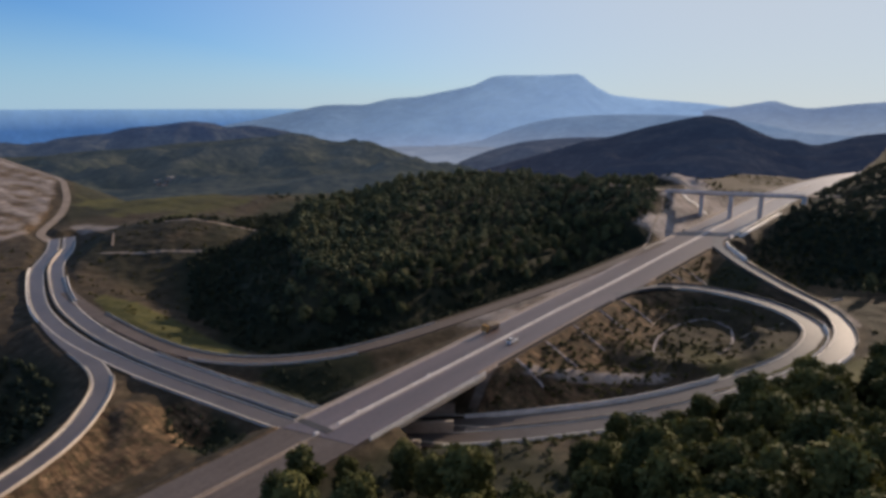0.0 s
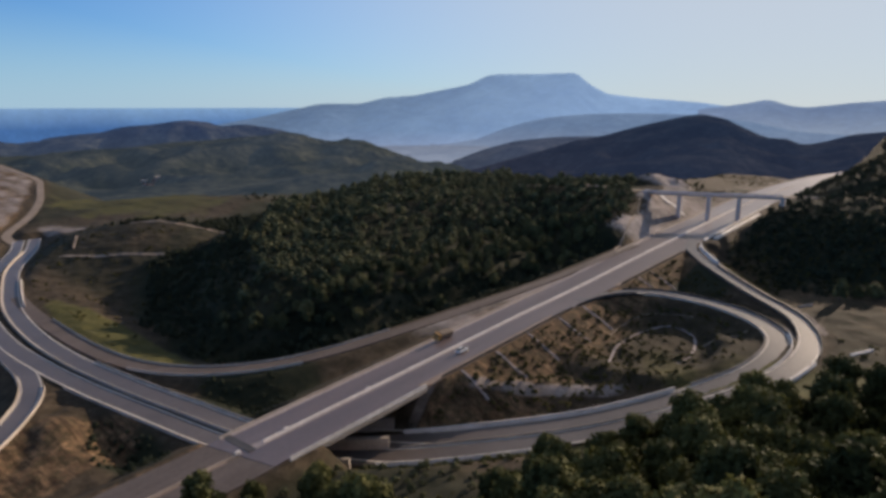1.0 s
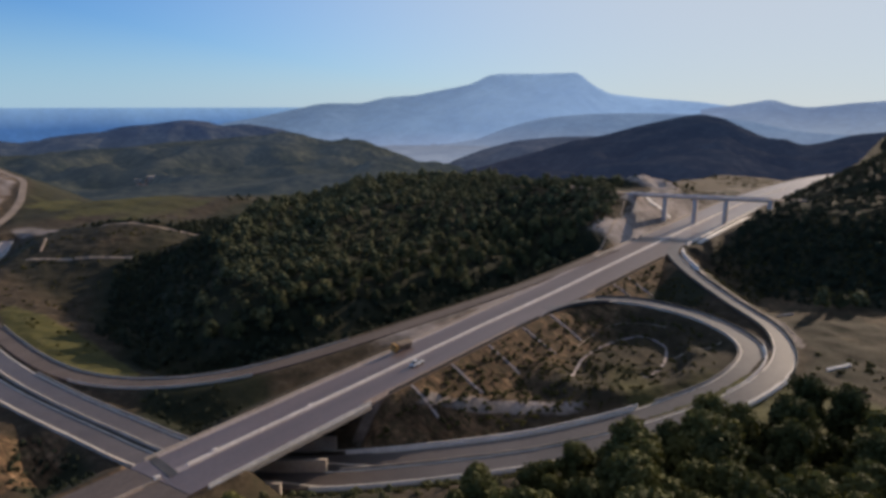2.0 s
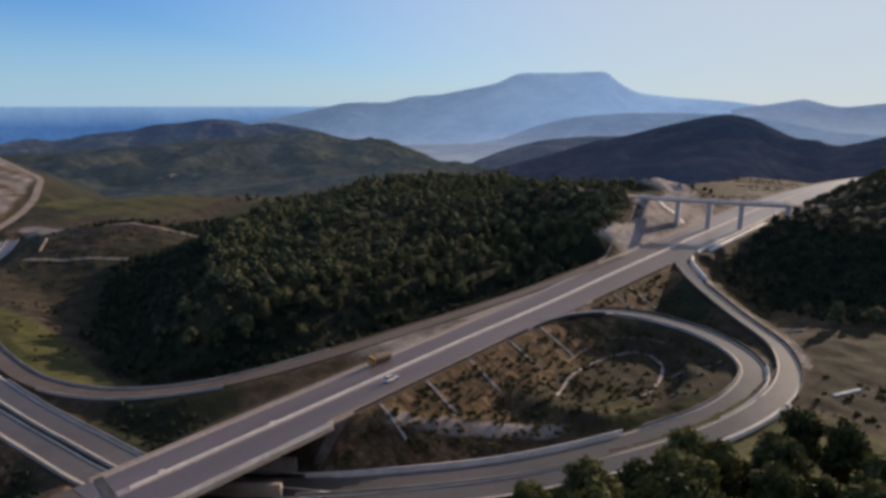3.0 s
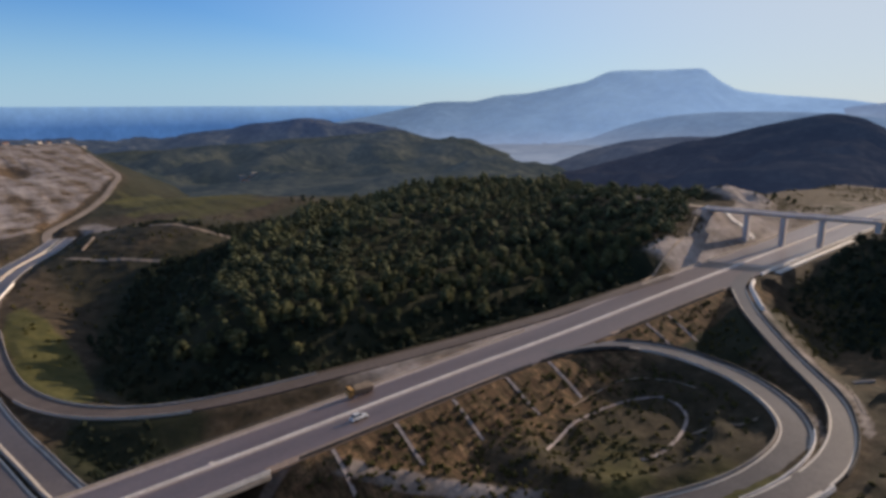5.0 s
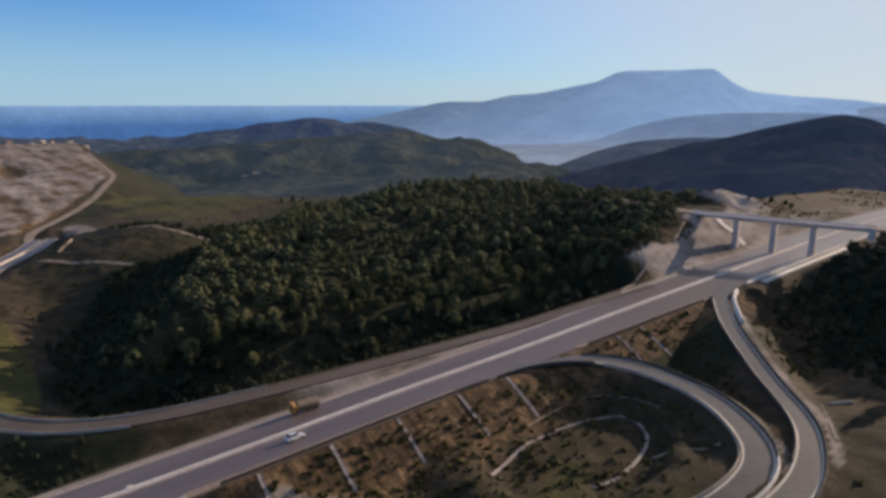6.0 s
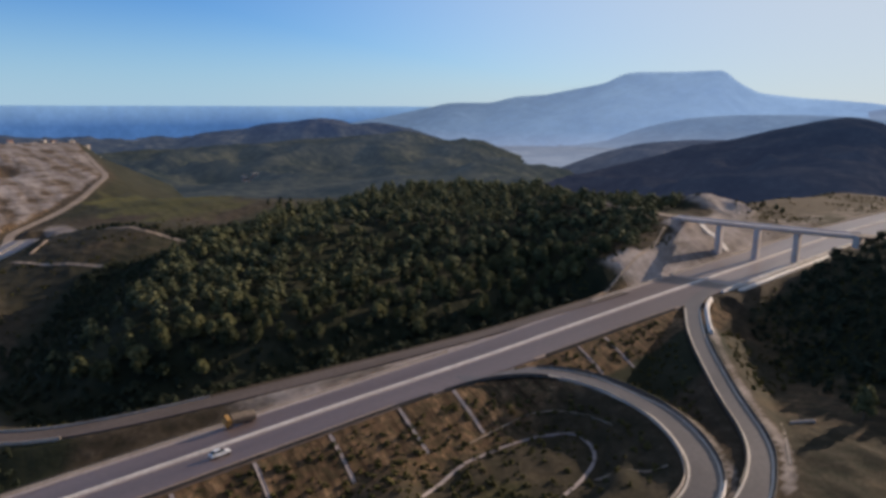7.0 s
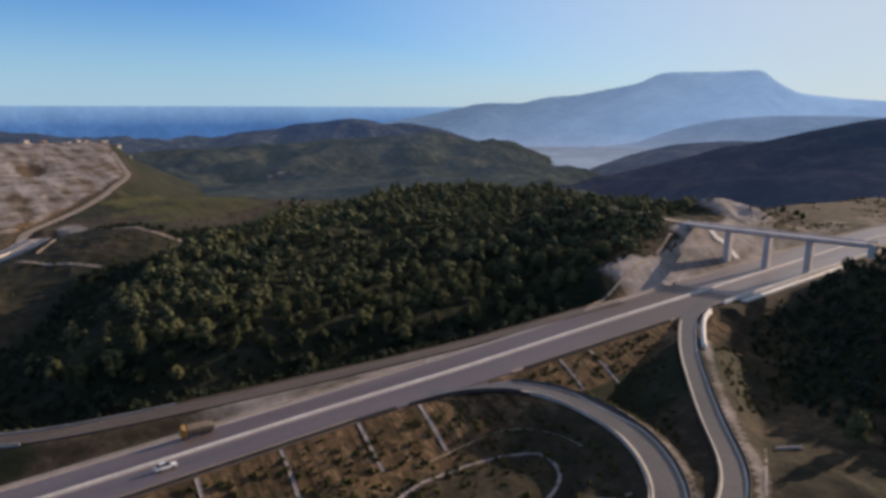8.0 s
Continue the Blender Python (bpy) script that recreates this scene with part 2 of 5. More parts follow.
class Route:
    """A smooth line through plan points (grid x, grid y, grid z), sampled every few metres, with a cross fall to its right."""

    def __init__(self, points, step=2.5, bank=0.0):
        p = np.array([(x * G, y * G, z * G) for x, y, z in points])
        ext = np.vstack([2 * p[0] - p[1], p, 2 * p[-1] - p[-2]])
        out = []
        for i in range(1, len(ext) - 2):
            a, b, c, d = ext[i - 1:i + 3]
            k = max(2, int(np.linalg.norm(c - b) / step))
            for t in np.arange(k) / k:
                out.append(0.5 * (2 * b + (c - a) * t + (2 * a - 5 * b + 4 * c - d) * t**2 + (3 * b - a - 3 * c + d) * t**3))
        out.append(p[-1])
        self.p = np.array(out)
        for _ in range(6):
            self.p[1:-1] = (self.p[:-2] + self.p[1:-1] + self.p[2:]) / 3
        run = np.gradient(self.p[:, :2], axis=0)
        run /= np.linalg.norm(run, axis=1)[:, None]
        self.run, self.right = run, np.stack([run[:, 1], -run[:, 0]], 1)
        self.bank = np.full(len(self.p), bank) if np.isscalar(bank) else bank
        self.s = np.concatenate([[0], np.cumsum(np.linalg.norm(np.diff(self.p, axis=0), axis=1))])

    def at(self, off, dz=0.0):
        q = self.p.copy()
        off = np.broadcast_to(off, len(q))
        q[:, :2] += self.right * off[:, None]
        q[:, 2] += dz + self.bank * off
        return q

    def near(self, x, y):
        """For arrays of places: the offset to the right and the route's height there."""
        off, z, dist = np.empty(len(x)), np.empty(len(x)), np.empty(len(x))
        for a in range(0, len(x), 20000):
            dx = x[a:a + 20000, None] - self.p[None, :, 0]
            dy = y[a:a + 20000, None] - self.p[None, :, 1]
            k = np.argmin(dx * dx + dy * dy, axis=1)
            r = np.arange(len(k))
            off[a:a + 20000] = dx[r, k] * self.right[k, 0] + dy[r, k] * self.right[k, 1]
            dist[a:a + 20000] = np.hypot(dx[r, k], dy[r, k])
            z[a:a + 20000] = self.p[k, 2]
            off[a:a + 20000] = np.sign(off[a:a + 20000]) * dist[a:a + 20000]
        return off, z, self

    def fall(self, x, y):
        k = np.argmin((x[:, None] - self.p[None, :, 0]) ** 2 + (y[:, None] - self.p[None, :, 1]) ** 2, axis=1)
        return self.bank[k]


def sweep(name, route, section, mat, lo=None, hi=None, closed=True, parent=None, keep=None):
    """Carries a cross section of (offset, height) along a route between two lengths (or where keep(p) holds)."""
    idx = [i for i in range(len(route.p)) if (lo is None or route.s[i] >= lo) and (hi is None or route.s[i] <= hi) and (keep is None or keep(route.p[i] / G))]
    rows = [route.at(o, h)[idx] for o, h in section]
    n, k = len(idx), len(section)
    verts = [rows[j][i] for i in range(n) for j in range(k)]
    faces = []
    for i in range(n - 1):
        for j in range(k if closed else k - 1):
            a, b = i * k + j, i * k + (j + 1) % k
            faces.append((a, b, b + k, a + k))
    if closed:
        faces += [tuple(range(k - 1, -1, -1)), tuple((n - 1) * k + j for j in range(k))]
    ob = mesh_object(name, verts, faces, mat, parent)
    return ob


def barrier(off, h=0.7, w=0.4):
    """The section of a concrete safety barrier, wide at the foot."""
    return [(off - w / 2, -0.3), (off + w / 2, -0.3), (off + w / 2, 0.15), (off + w * 0.28, 0.35), (off + w * 0.2, h), (off - w * 0.2, h), (off - w * 0.28, 0.35), (off - w / 2, 0.15)]


# ---------------------------------------------------------------- the plan of the roads
def m_bank(y):
    return float(np.interp(y, [150, 240, 420], [0.185, 0.06, 0.02]))


def m_mid(y):
    t = min(1.0, max(0.0, (y - 170) / 75))
    return 2.0 + 0.037 * y + 1.1 * t * t * (3 - 2 * t) + 9.4 * m_bank(y)


MX = -86.2
m_pts = [(MX, y, m_mid(y)) for y in range(-240, 331, 15)] + [(-85.4, 365, 17.0), (-83.0, 400, 18.1), (-78.5, 440, 19.1), (-72.0, 480, 19.8), (-62.0, 520, 19.6), (-48, 560, 18.2), (-20, 620, 15)]
motorway = Route(m_pts, 3.0)
motorway.bank = np.array([m_bank(y) for y in motorway.p[:, 1] / G])
LOOP = [(-77.5, 150, 10.9), (-77.2, 160, 11.07), (-76.0, 171, 11.4), (-70.5, 180.5, 11.85), (-62.5, 185.8, 11.75), (-54.5, 187, 11.45), (-46, 186.3, 11.2), (-38.8, 183, 11.0), (-31.2, 177, 10.8), (-27.2, 170, 10.4), (-26.6, 161, 9.8), (-28, 152, 8.8),
        (-31.8, 144, 7.8), (-37.7, 133.3, 6.2), (-48.3, 117.5, 4.4), (-60, 105, 3.0), (-72, 93.8, 1.7), (-86, 84, 0.4), (-102, 77.6, 0.2), (-115, 75, 0.7), (-130, 72, 1.2), (-147, 69.6, 1.5), (-165, 68.3, 1.5), (-190, 68.5, 1.5),
        (-222, 72.5, 1.5), (-255, 81.5, 1.5), (-284, 91.5, 1.3), (-318, 108, 0.6), (-350, 120, 0)]
OUTER = [(-80, 272, 13.99), (-78.5, 262, 13.77), (-77, 253, 13.56), (-73.5, 242, 13.38), (-68.2, 233.8, 13.2), (-60.5, 223, 12.8), (-48, 209, 12.1), (-38, 198.5, 11.6), (-28.6, 189.3, 11.3), (-23, 178, 11), (-20.8, 164.6, 10.5), (-22.8, 151, 9.5),
         (-26.8, 141.3, 8.2), (-34.8, 127.8, 6.2), (-45, 113.3, 4.4), (-57, 100.2, 3.0), (-70, 88, 1.7), (-85, 78, 0.4), (-102, 71.2, 0.2), (-115, 68.6, 0.7), (-130, 65.8, 1.2), (-147, 63.2, 1.5), (-165, 61.8, 1.5), (-190, 61.4, 1.5),
         (-222, 65.2, 1.5), (-257, 75, 1.5), (-284, 84.5, 1.3), (-318, 101, 0.6), (-350, 113, 0)]
SOUTH = [(-222, 64.7, 1.5), (-205, 61.6, 1.5), (-190, 59.5, 1.5), (-176, 58.3, 1.5), (-163, 57.6, 1.5), (-149, 54, 1.6), (-137.5, 46.8, 1.8), (-127.5, 38.5, 2.0), (-118.5, 26, 2.2), (-110, 6, 2.0), (-104, -22, 0.6), (-100.5, -60, -0.85), (-97.5, -110, -2.3)]
NORTH = [(-255, 82.4, 1.4), (-235, 77.7, 1.48), (-215, 75.4, 1.5), (-195, 74.2, 1.5), (-173, 73.8, 1.5), (-153, 75.3, 1.7), (-139, 79.8, 2.0), (-128.3, 86.6, 2.5), (-119.8, 97, 3.1), (-114.4, 110, 3.9), (-110.5, 126, 4.9), (-106.8, 146, 6.0), (-102.5, 170, 7.5), (-98.6, 198, 9.25), (-96.5, 220, 10.9), (-95, 240, 12.05)]
loop_road, outer_road = Route(LOOP), Route(OUTER)
south_ramp, north_ramp = Route(SOUTH), Route(NORTH)
# where they join it, the ramps take over the motorway's cross fall
loop_road.bank = np.interp(loop_road.s, [20 * G, 45 * G], [0.165, 0.0])
outer_road.bank = np.interp(outer_road.s, [32 * G, 55 * G], [-0.06, 0.0])
north_ramp.bank = np.interp(north_ramp.p[:, 1] / G, [150, 190], [0.0, 0.11])
south_ramp.bank = np.interp(south_ramp.p[:, 1] / G, [-60, 0], [-0.18, 0.0])
quarry_road = Route([(-335, 108, 0.3), (-350, 110, 0), (-370, 113, 0.3), (-409, 136, 2.2), (-455, 157, 4.5), (-507, 175, 7.0), (-560, 191, 8.0), (-620, 197, 9.3), (-700, 204, 11), (-780, 211, 13)], 4.0)
over_road = Route([(-150, 298, 26), (-130, 296.5, 25.6), (-116, 297, 25.2), (-90, 300, 25.8), (-62, 304, 26.6), (-40, 308, 27.5), (0, 318, 30), (60, 335, 33)], 3.0)

# ---------------------------------------------------------------- the lie of the land
HILL = np.array([(-264, 176), (-228, 133), (-200, 119), (-179, 106), (-156, 95), (-138, 104), (-125, 132), (-118, 165), (-113, 205), (-107, 238), (-106.5, 262), (-112, 281), (-129, 320), (-168, 395), (-225, 420), (-315, 345), (-322, 245)], float)


FIELD = np.array([(-289, 146), (-252, 173), (-241, 158), (-246, 134), (-276, 111), (-300, 122)], float)


def smooth(a, b, v):
    t = np.clip((v - a) / (b - a), 0, 1)
    return t * t * (3 - 2 * t)


def inside_depth(x, y, poly):
    """How far a place lies inside a plan outline (negative outside)."""
    d = np.full(len(x), 1e9)
    inn = np.zeros(len(x), bool)
    for (ax, ay), (bx, by) in zip(poly, np.roll(poly, -1, axis=0)):
        ux, uy = bx - ax, by - ay
        t = np.clip(((x - ax) * ux + (y - ay) * uy) / (ux * ux + uy * uy), 0, 1)
        d = np.minimum(d, np.hypot(x - ax - t * ux, y - ay - t * uy))
        cross = (ay > y) != (by > y)
        with np.errstate(divide="ignore", invalid="ignore"):
            inn ^= cross & (x < ux * (y - ay) / (uy if uy else 1e-9) + ax)
    return np.where(inn, d, -d)


def waves(x, y, size, seed):
    """Gentle rolling relief, in -1 to 1."""
    rng = np.random.RandomState(seed)
    out = np.zeros(len(x))
    for k in range(7):
        a, f, p = rng.uniform(0, 6.28), (0.6 + 0.28 * k) / size, rng.uniform(0, 6.28)
        out += np.sin((x * math.cos(a) + y * math.sin(a)) * f * 6.28 + p + 0.8 * np.sin((x * math.sin(a) - y * math.cos(a)) * f * 4.0 + p)) / (1 + 0.5 * k)
    return out / 3.2


def bump(x, y, cx, cy, rx, ry, h):
    return h * np.exp(-((x - cx) / rx) ** 2 - ((y - cy) / ry) ** 2)


def quarry_line(x):
    return np.interp(-x, [350, 365, 409, 507, 568, 777, 1100, 2000], [90, 106, 131, 171, 192, 212, 250, 300])


def carve(x, y, z, route, wl, wr, slope, drop=0.35, where=None, steep=None):
    """Cuts and fills round a road: level within its verges, sloping beyond."""
    bx = (x > route.p[:, 0].min() / G - 120) & (x < route.p[:, 0].max() / G + 120) & (y > route.p[:, 1].min() / G - 120) & (y < route.p[:, 1].max() / G + 120)
    if where is not None:
        bx &= where
    i = np.where(bx)[0]
    if not len(i):
        return z
    off, rz, _ = route.near(x[i] * G, y[i] * G)
    off, rz = off / G, rz / G
    bank = np.empty(len(i))
    for a in range(0, len(i), 20000):
        bank[a:a + 20000] = route.fall(x[i[a:a + 20000]] * G, y[i[a:a + 20000]] * G)
    level = rz + bank * np.clip(off, -wl, wr) - drop / G
    d = np.where(off > 0, np.maximum(off - wr, 0), np.maximum(-off - wl, 0))
    up = slope * d if steep is None else steep(x[i], y[i], off, d, slope * d)
    z[i] = np.clip(z[i], level - slope * d, level + up)
    return z


def benched(x, y, off, d, plain):
    """The tall cut left of the motorway, with a bench half way up."""
    return np.where((off < 0) & (y > 225), np.interp(d, [0, 6, 6.8, 9.2, 30], [0, 5.1, 5.5, 5.8, 25]), plain)


def low_bank(x, y, off, d, plain):
    """The low shaded bank inside the loop, steeper towards the bridge."""
    k = smooth(-60, -69, x)
    bank = np.interp(d, [0, 6.5, 30], [0, 2.3, 7.5]) * (1 - k) + 0.85 * d * k
    return np.where((off > 0) & (y < 136), bank, plain)


def height(xm, ym):
    """The ground's height in metres at places in metres."""
    x, y = np.asarray(xm, float) / G, np.asarray(ym, float) / G
    far = np.hypot(x - 8, y - 52)
    z = 1.2 + 0.8 * waves(x, y, 60, 3)
    # right of the motorway the land lies higher
    z += smooth(-95, -60, x) * (4.2 + smooth(-60, -15, x) * 5.5)
    z += smooth(230, 300, y) * smooth(-200, -110, x) * 10 * (1 - 0.55 * smooth(-75, -60, x))
    # the forest hill
    d = inside_depth(x, y, HILL)
    dd = np.maximum(d, 0)
    rise = 0.19 * dd + 0.0014 * dd * dd
    # its foot is a steep bank, turned away from the sun
    rise = rise + 4.6 * smooth(0, 11, d) * (1 - smooth(14, 46, d)) * (1 - smooth(215, 240, y))
    flank = smooth(-150, -172, x) * (1 - smooth(205, 235, y))
    rise = rise + flank * np.maximum(np.minimum(0.44 * dd, 11.5) - rise, 0)
    z += np.minimum(rise, 21.5 - 100 / (dd + 30)) * (1 + 0.10 * waves(x, y, 75, 8)) + smooth(0, 25, d) * 1.3 * waves(x, y, 28, 5)
    z += bump(x, y, -163, 318, 36, 45, 11) * smooth(-4, 12, d) - bump(x, y, -190, 285, 22, 60, 3) - bump(x, y, -138, 262, 9, 26, 4.5) * smooth(-2, 8, d) + bump(x, y, -150, 292, 12, 12, 3) * smooth(-2, 8, d)
    # the shoulder above the cut by the overpass
    lean = 24.8 - 0.15 * np.maximum(0, 297 - y) - np.minimum(0.12 * np.maximum(0, y - 300), 6.8)
    lo = np.interp(y, [286, 306], [-124, -172])
    w = smooth(0, np.interp(y, [286, 306], [9, 30]), x - lo) * (1 - smooth(-97, -90, x)) * smooth(225, 250, y) * (1 - smooth(500, 560, y))
    z = z * (1 - w) + np.maximum(z * 0 + lean, np.minimum(z, lean + 2)) * w
    z += bump(x, y, -128, 336, 12, 15, 8.5) + bump(x, y, -116, 345, 7, 8, 4) + 1.5 * waves(x, y, 8, 71) * bump(x, y, -126, 338, 18, 18, 1)
    # a bench with terraces beyond the left bend, and the green fields behind it
    z += bump(x, y, -285, 150, 48, 38, 10.5) + bump(x, y, -370, 235, 90, 60, 5)
    # the dug plateau
    q = quarry_line(x) - y
    z += smooth(-25, 4, q) * (np.interp(-x, [345, 409, 507, 568, 777, 1000, 1400, 3000], [0, 1.6, 5.6, 7.3, 12, 19, 23, 20]) + 0.35 * waves(x, y * 2.2, 90, 14))
    # the wooded ridge below the flight
    z += bump(x, y, 14, 38, 54, 62, 20)
    # the wooded hill at the far right
    foot = np.interp(x, [-68, -63, -45, -35, -26, -15, 40], [260, 255, 235, 227, 221, 224, 228])
    up = np.maximum(y - foot, 0)
    z += np.minimum(0.31 * up, 8 + 0.12 * up) * smooth(-78, -58, x) + smooth(0, 110, x) * smooth(225, 360, y) * 12
    # a hollow left of the south ramp, and the mound beside it
    z -= bump(x, y, -172, 34, 34, 17, 15)
    z += bump(x, y, -130, 51, 10, 7, 2.6) + bump(x, y, -121, 36, 9, 14, 1.4)
    # shaded gullies along the foot of the hill and between the roads
    z -= bump(x, y, -205, 106, 34, 13, 6) + bump(x, y, -140, 104, 20, 12, 7.0) + bump(x, y, -168, 92, 20, 7, 3.0) + bump(x, y, -122, 145, 7, 50, 5.0)
    z -= bump(x, y, -113, 60, 15, 5, 6) + bump(x, y, -110, 92, 7, 12, 6.0)
    z -= bump(x, y, -58, 207, 6, 14, 4.5)
    # a bank of earth inside the loop above the sunken roads
    z += bump(x, y, -62, 113, 12, 12, 2.6)
    # a basin in the loop
    w = 1 - smooth(0.85, 1.15, np.hypot((x + 50) / 25, (y - 160) / 29))
    z = z * (1 - w) + np.maximum(z, 7.9) * w
    w = 1 - smooth(0.85, 1.12, np.hypot((x + 52) / 14, (y - 157) / 18))
    z = z * (1 - w) + (6.2 + 0.25 * waves(x, y, 9, 61)) * w
    w = 1 - smooth(0.6, 1.4, np.abs(np.hypot((x + 53) / 15.5, (y - 158) / 20.5) - 1) / 0.12)
    z += 0.7 * w * smooth(150, 165, y) + bump(x, y, -51.8, 166, 3.5, 3.5, 0.6)
    # down to the far valley and the shore
    away = smooth(420, 2400, far) * smooth(-60, 40, -(x * 0.55 - y * 0.85 - 120))
    north = smooth(330, 1100, y - 0.15 * x)
    z -= 95 * smooth(380, 2200, far) * np.maximum(north, smooth(700, 1600, -x)) + 20 * north
    z += (13 * smooth(380, 700, far) * waves(x, y, 330, 12) + 5 * smooth(330, 500, far) * waves(x, y, 120, 13)) * smooth(-20, 150, y - quarry_line(np.minimum(x, -350)))
    # behind the green fields and the forest hill the land falls away to the valley
    z -= 85 * smooth(455, 640, far) * smooth(10, 110, y - quarry_line(np.minimum(x, -350))) * smooth(-150, -215, x + 0.2 * (y - 330))
    z -= bump(x, y, -640, 128, 45, 11, 3.5)
    z += 0.35 * waves(x, y, 9, 41) + 0.25 * waves(x, y, 5, 42)
    z = carve(x, y, z, over_road, 6, 6, 0.28, 0.4, where=x < -113)
    z = carve(x, y, z, over_road, 6, 6, 0.7, 0.4, where=x > -58)
    z = carve(x, y, z, motorway, 12.5, 12.6, 0.5, where=(x < -80) | (y < 255), steep=benched)
    z = carve(x, y, z, motorway, 12.5, 16.0, 0.62, where=(x >= -80) & (y >= 255))
    z = carve(x, y, z, north_ramp, 4.2, 4.2, 0.5, where=(x < -97))
    # the dusty strip that joins the north ramp and the motorway
    ny = np.array([p[1] for p in NORTH])
    edge_x = np.interp(y, ny[8:], [p[0] for p in NORTH[8:]]) + 2.0
    edge_z = np.interp(y, ny[8:], [p[2] for p in NORTH[8:]]) - 0.2
    t = np.clip((x - edge_x) / np.maximum(MX - 9.3 - edge_x, 0.5), 0, 1)
    side = 2.0 + 0.037 * y + 1.1 * smooth(170, 245, y) - 0.2
    fill = edge_z * (1 - t) + side * t
    w = (x > edge_x) & (x < MX - 9.3)
    z = np.where(w, z + (fill - z) * smooth(122, 146, y) * (1 - smooth(215, 235, y)), z)
    z = carve(x, y, z, south_ramp, 4.2, 4.2, 0.55)
    z = carve(x, y, z, quarry_road, 3.5, 3.5, 0.5)
    # the roads of the loop; where they pass the motorway they lie in a walled passage
    for r in (loop_road, outer_road):
        z = carve(x, y, z, r, 4.2, 4.2, 0.62, steep=low_bank if r is loop_road else None, where=(x > -73) & ((y < 232) | (x > -60)) & ~((x < -64) & (y > 150) & (y < 186)))
        z = carve(x, y, z, r, 4.6, 4.6, 0.55, where=(x < -103))
        z = carve(x, y, z, r, 4.6, 4.6, 1.7, where=(x >= -103) & (x <= -73) & (y < 120))
    i = np.where((x > -74.2) & (x < -60) & (y > 148) & (y < 190))[0]
    if len(i):
        off, rz, _ = loop_road.near(x[i] * G, y[i] * G)
        reach = np.maximum(np.abs(off) / G - 3.4, 0)
        z[i] = np.where(reach < 9, np.maximum(z[i], rz / G - 0.45 - 0.62 * reach), z[i])
    return z * G


# ---------------------------------------------------------------- ground
def spaced(lo, hi, step, out_lo, out_hi, growth):
    core = list(np.arange(lo, hi, step))
    a, s = [lo], step
    while a[-1] > out_lo:
        s *= growth
        a.append(a[-1] - s)
    b, s = [core[-1]], step
    while b[-1] < out_hi:
        s *= growth
        b.append(b[-1] + s)
    return np.array(a[:0:-1] + core + b[1:])


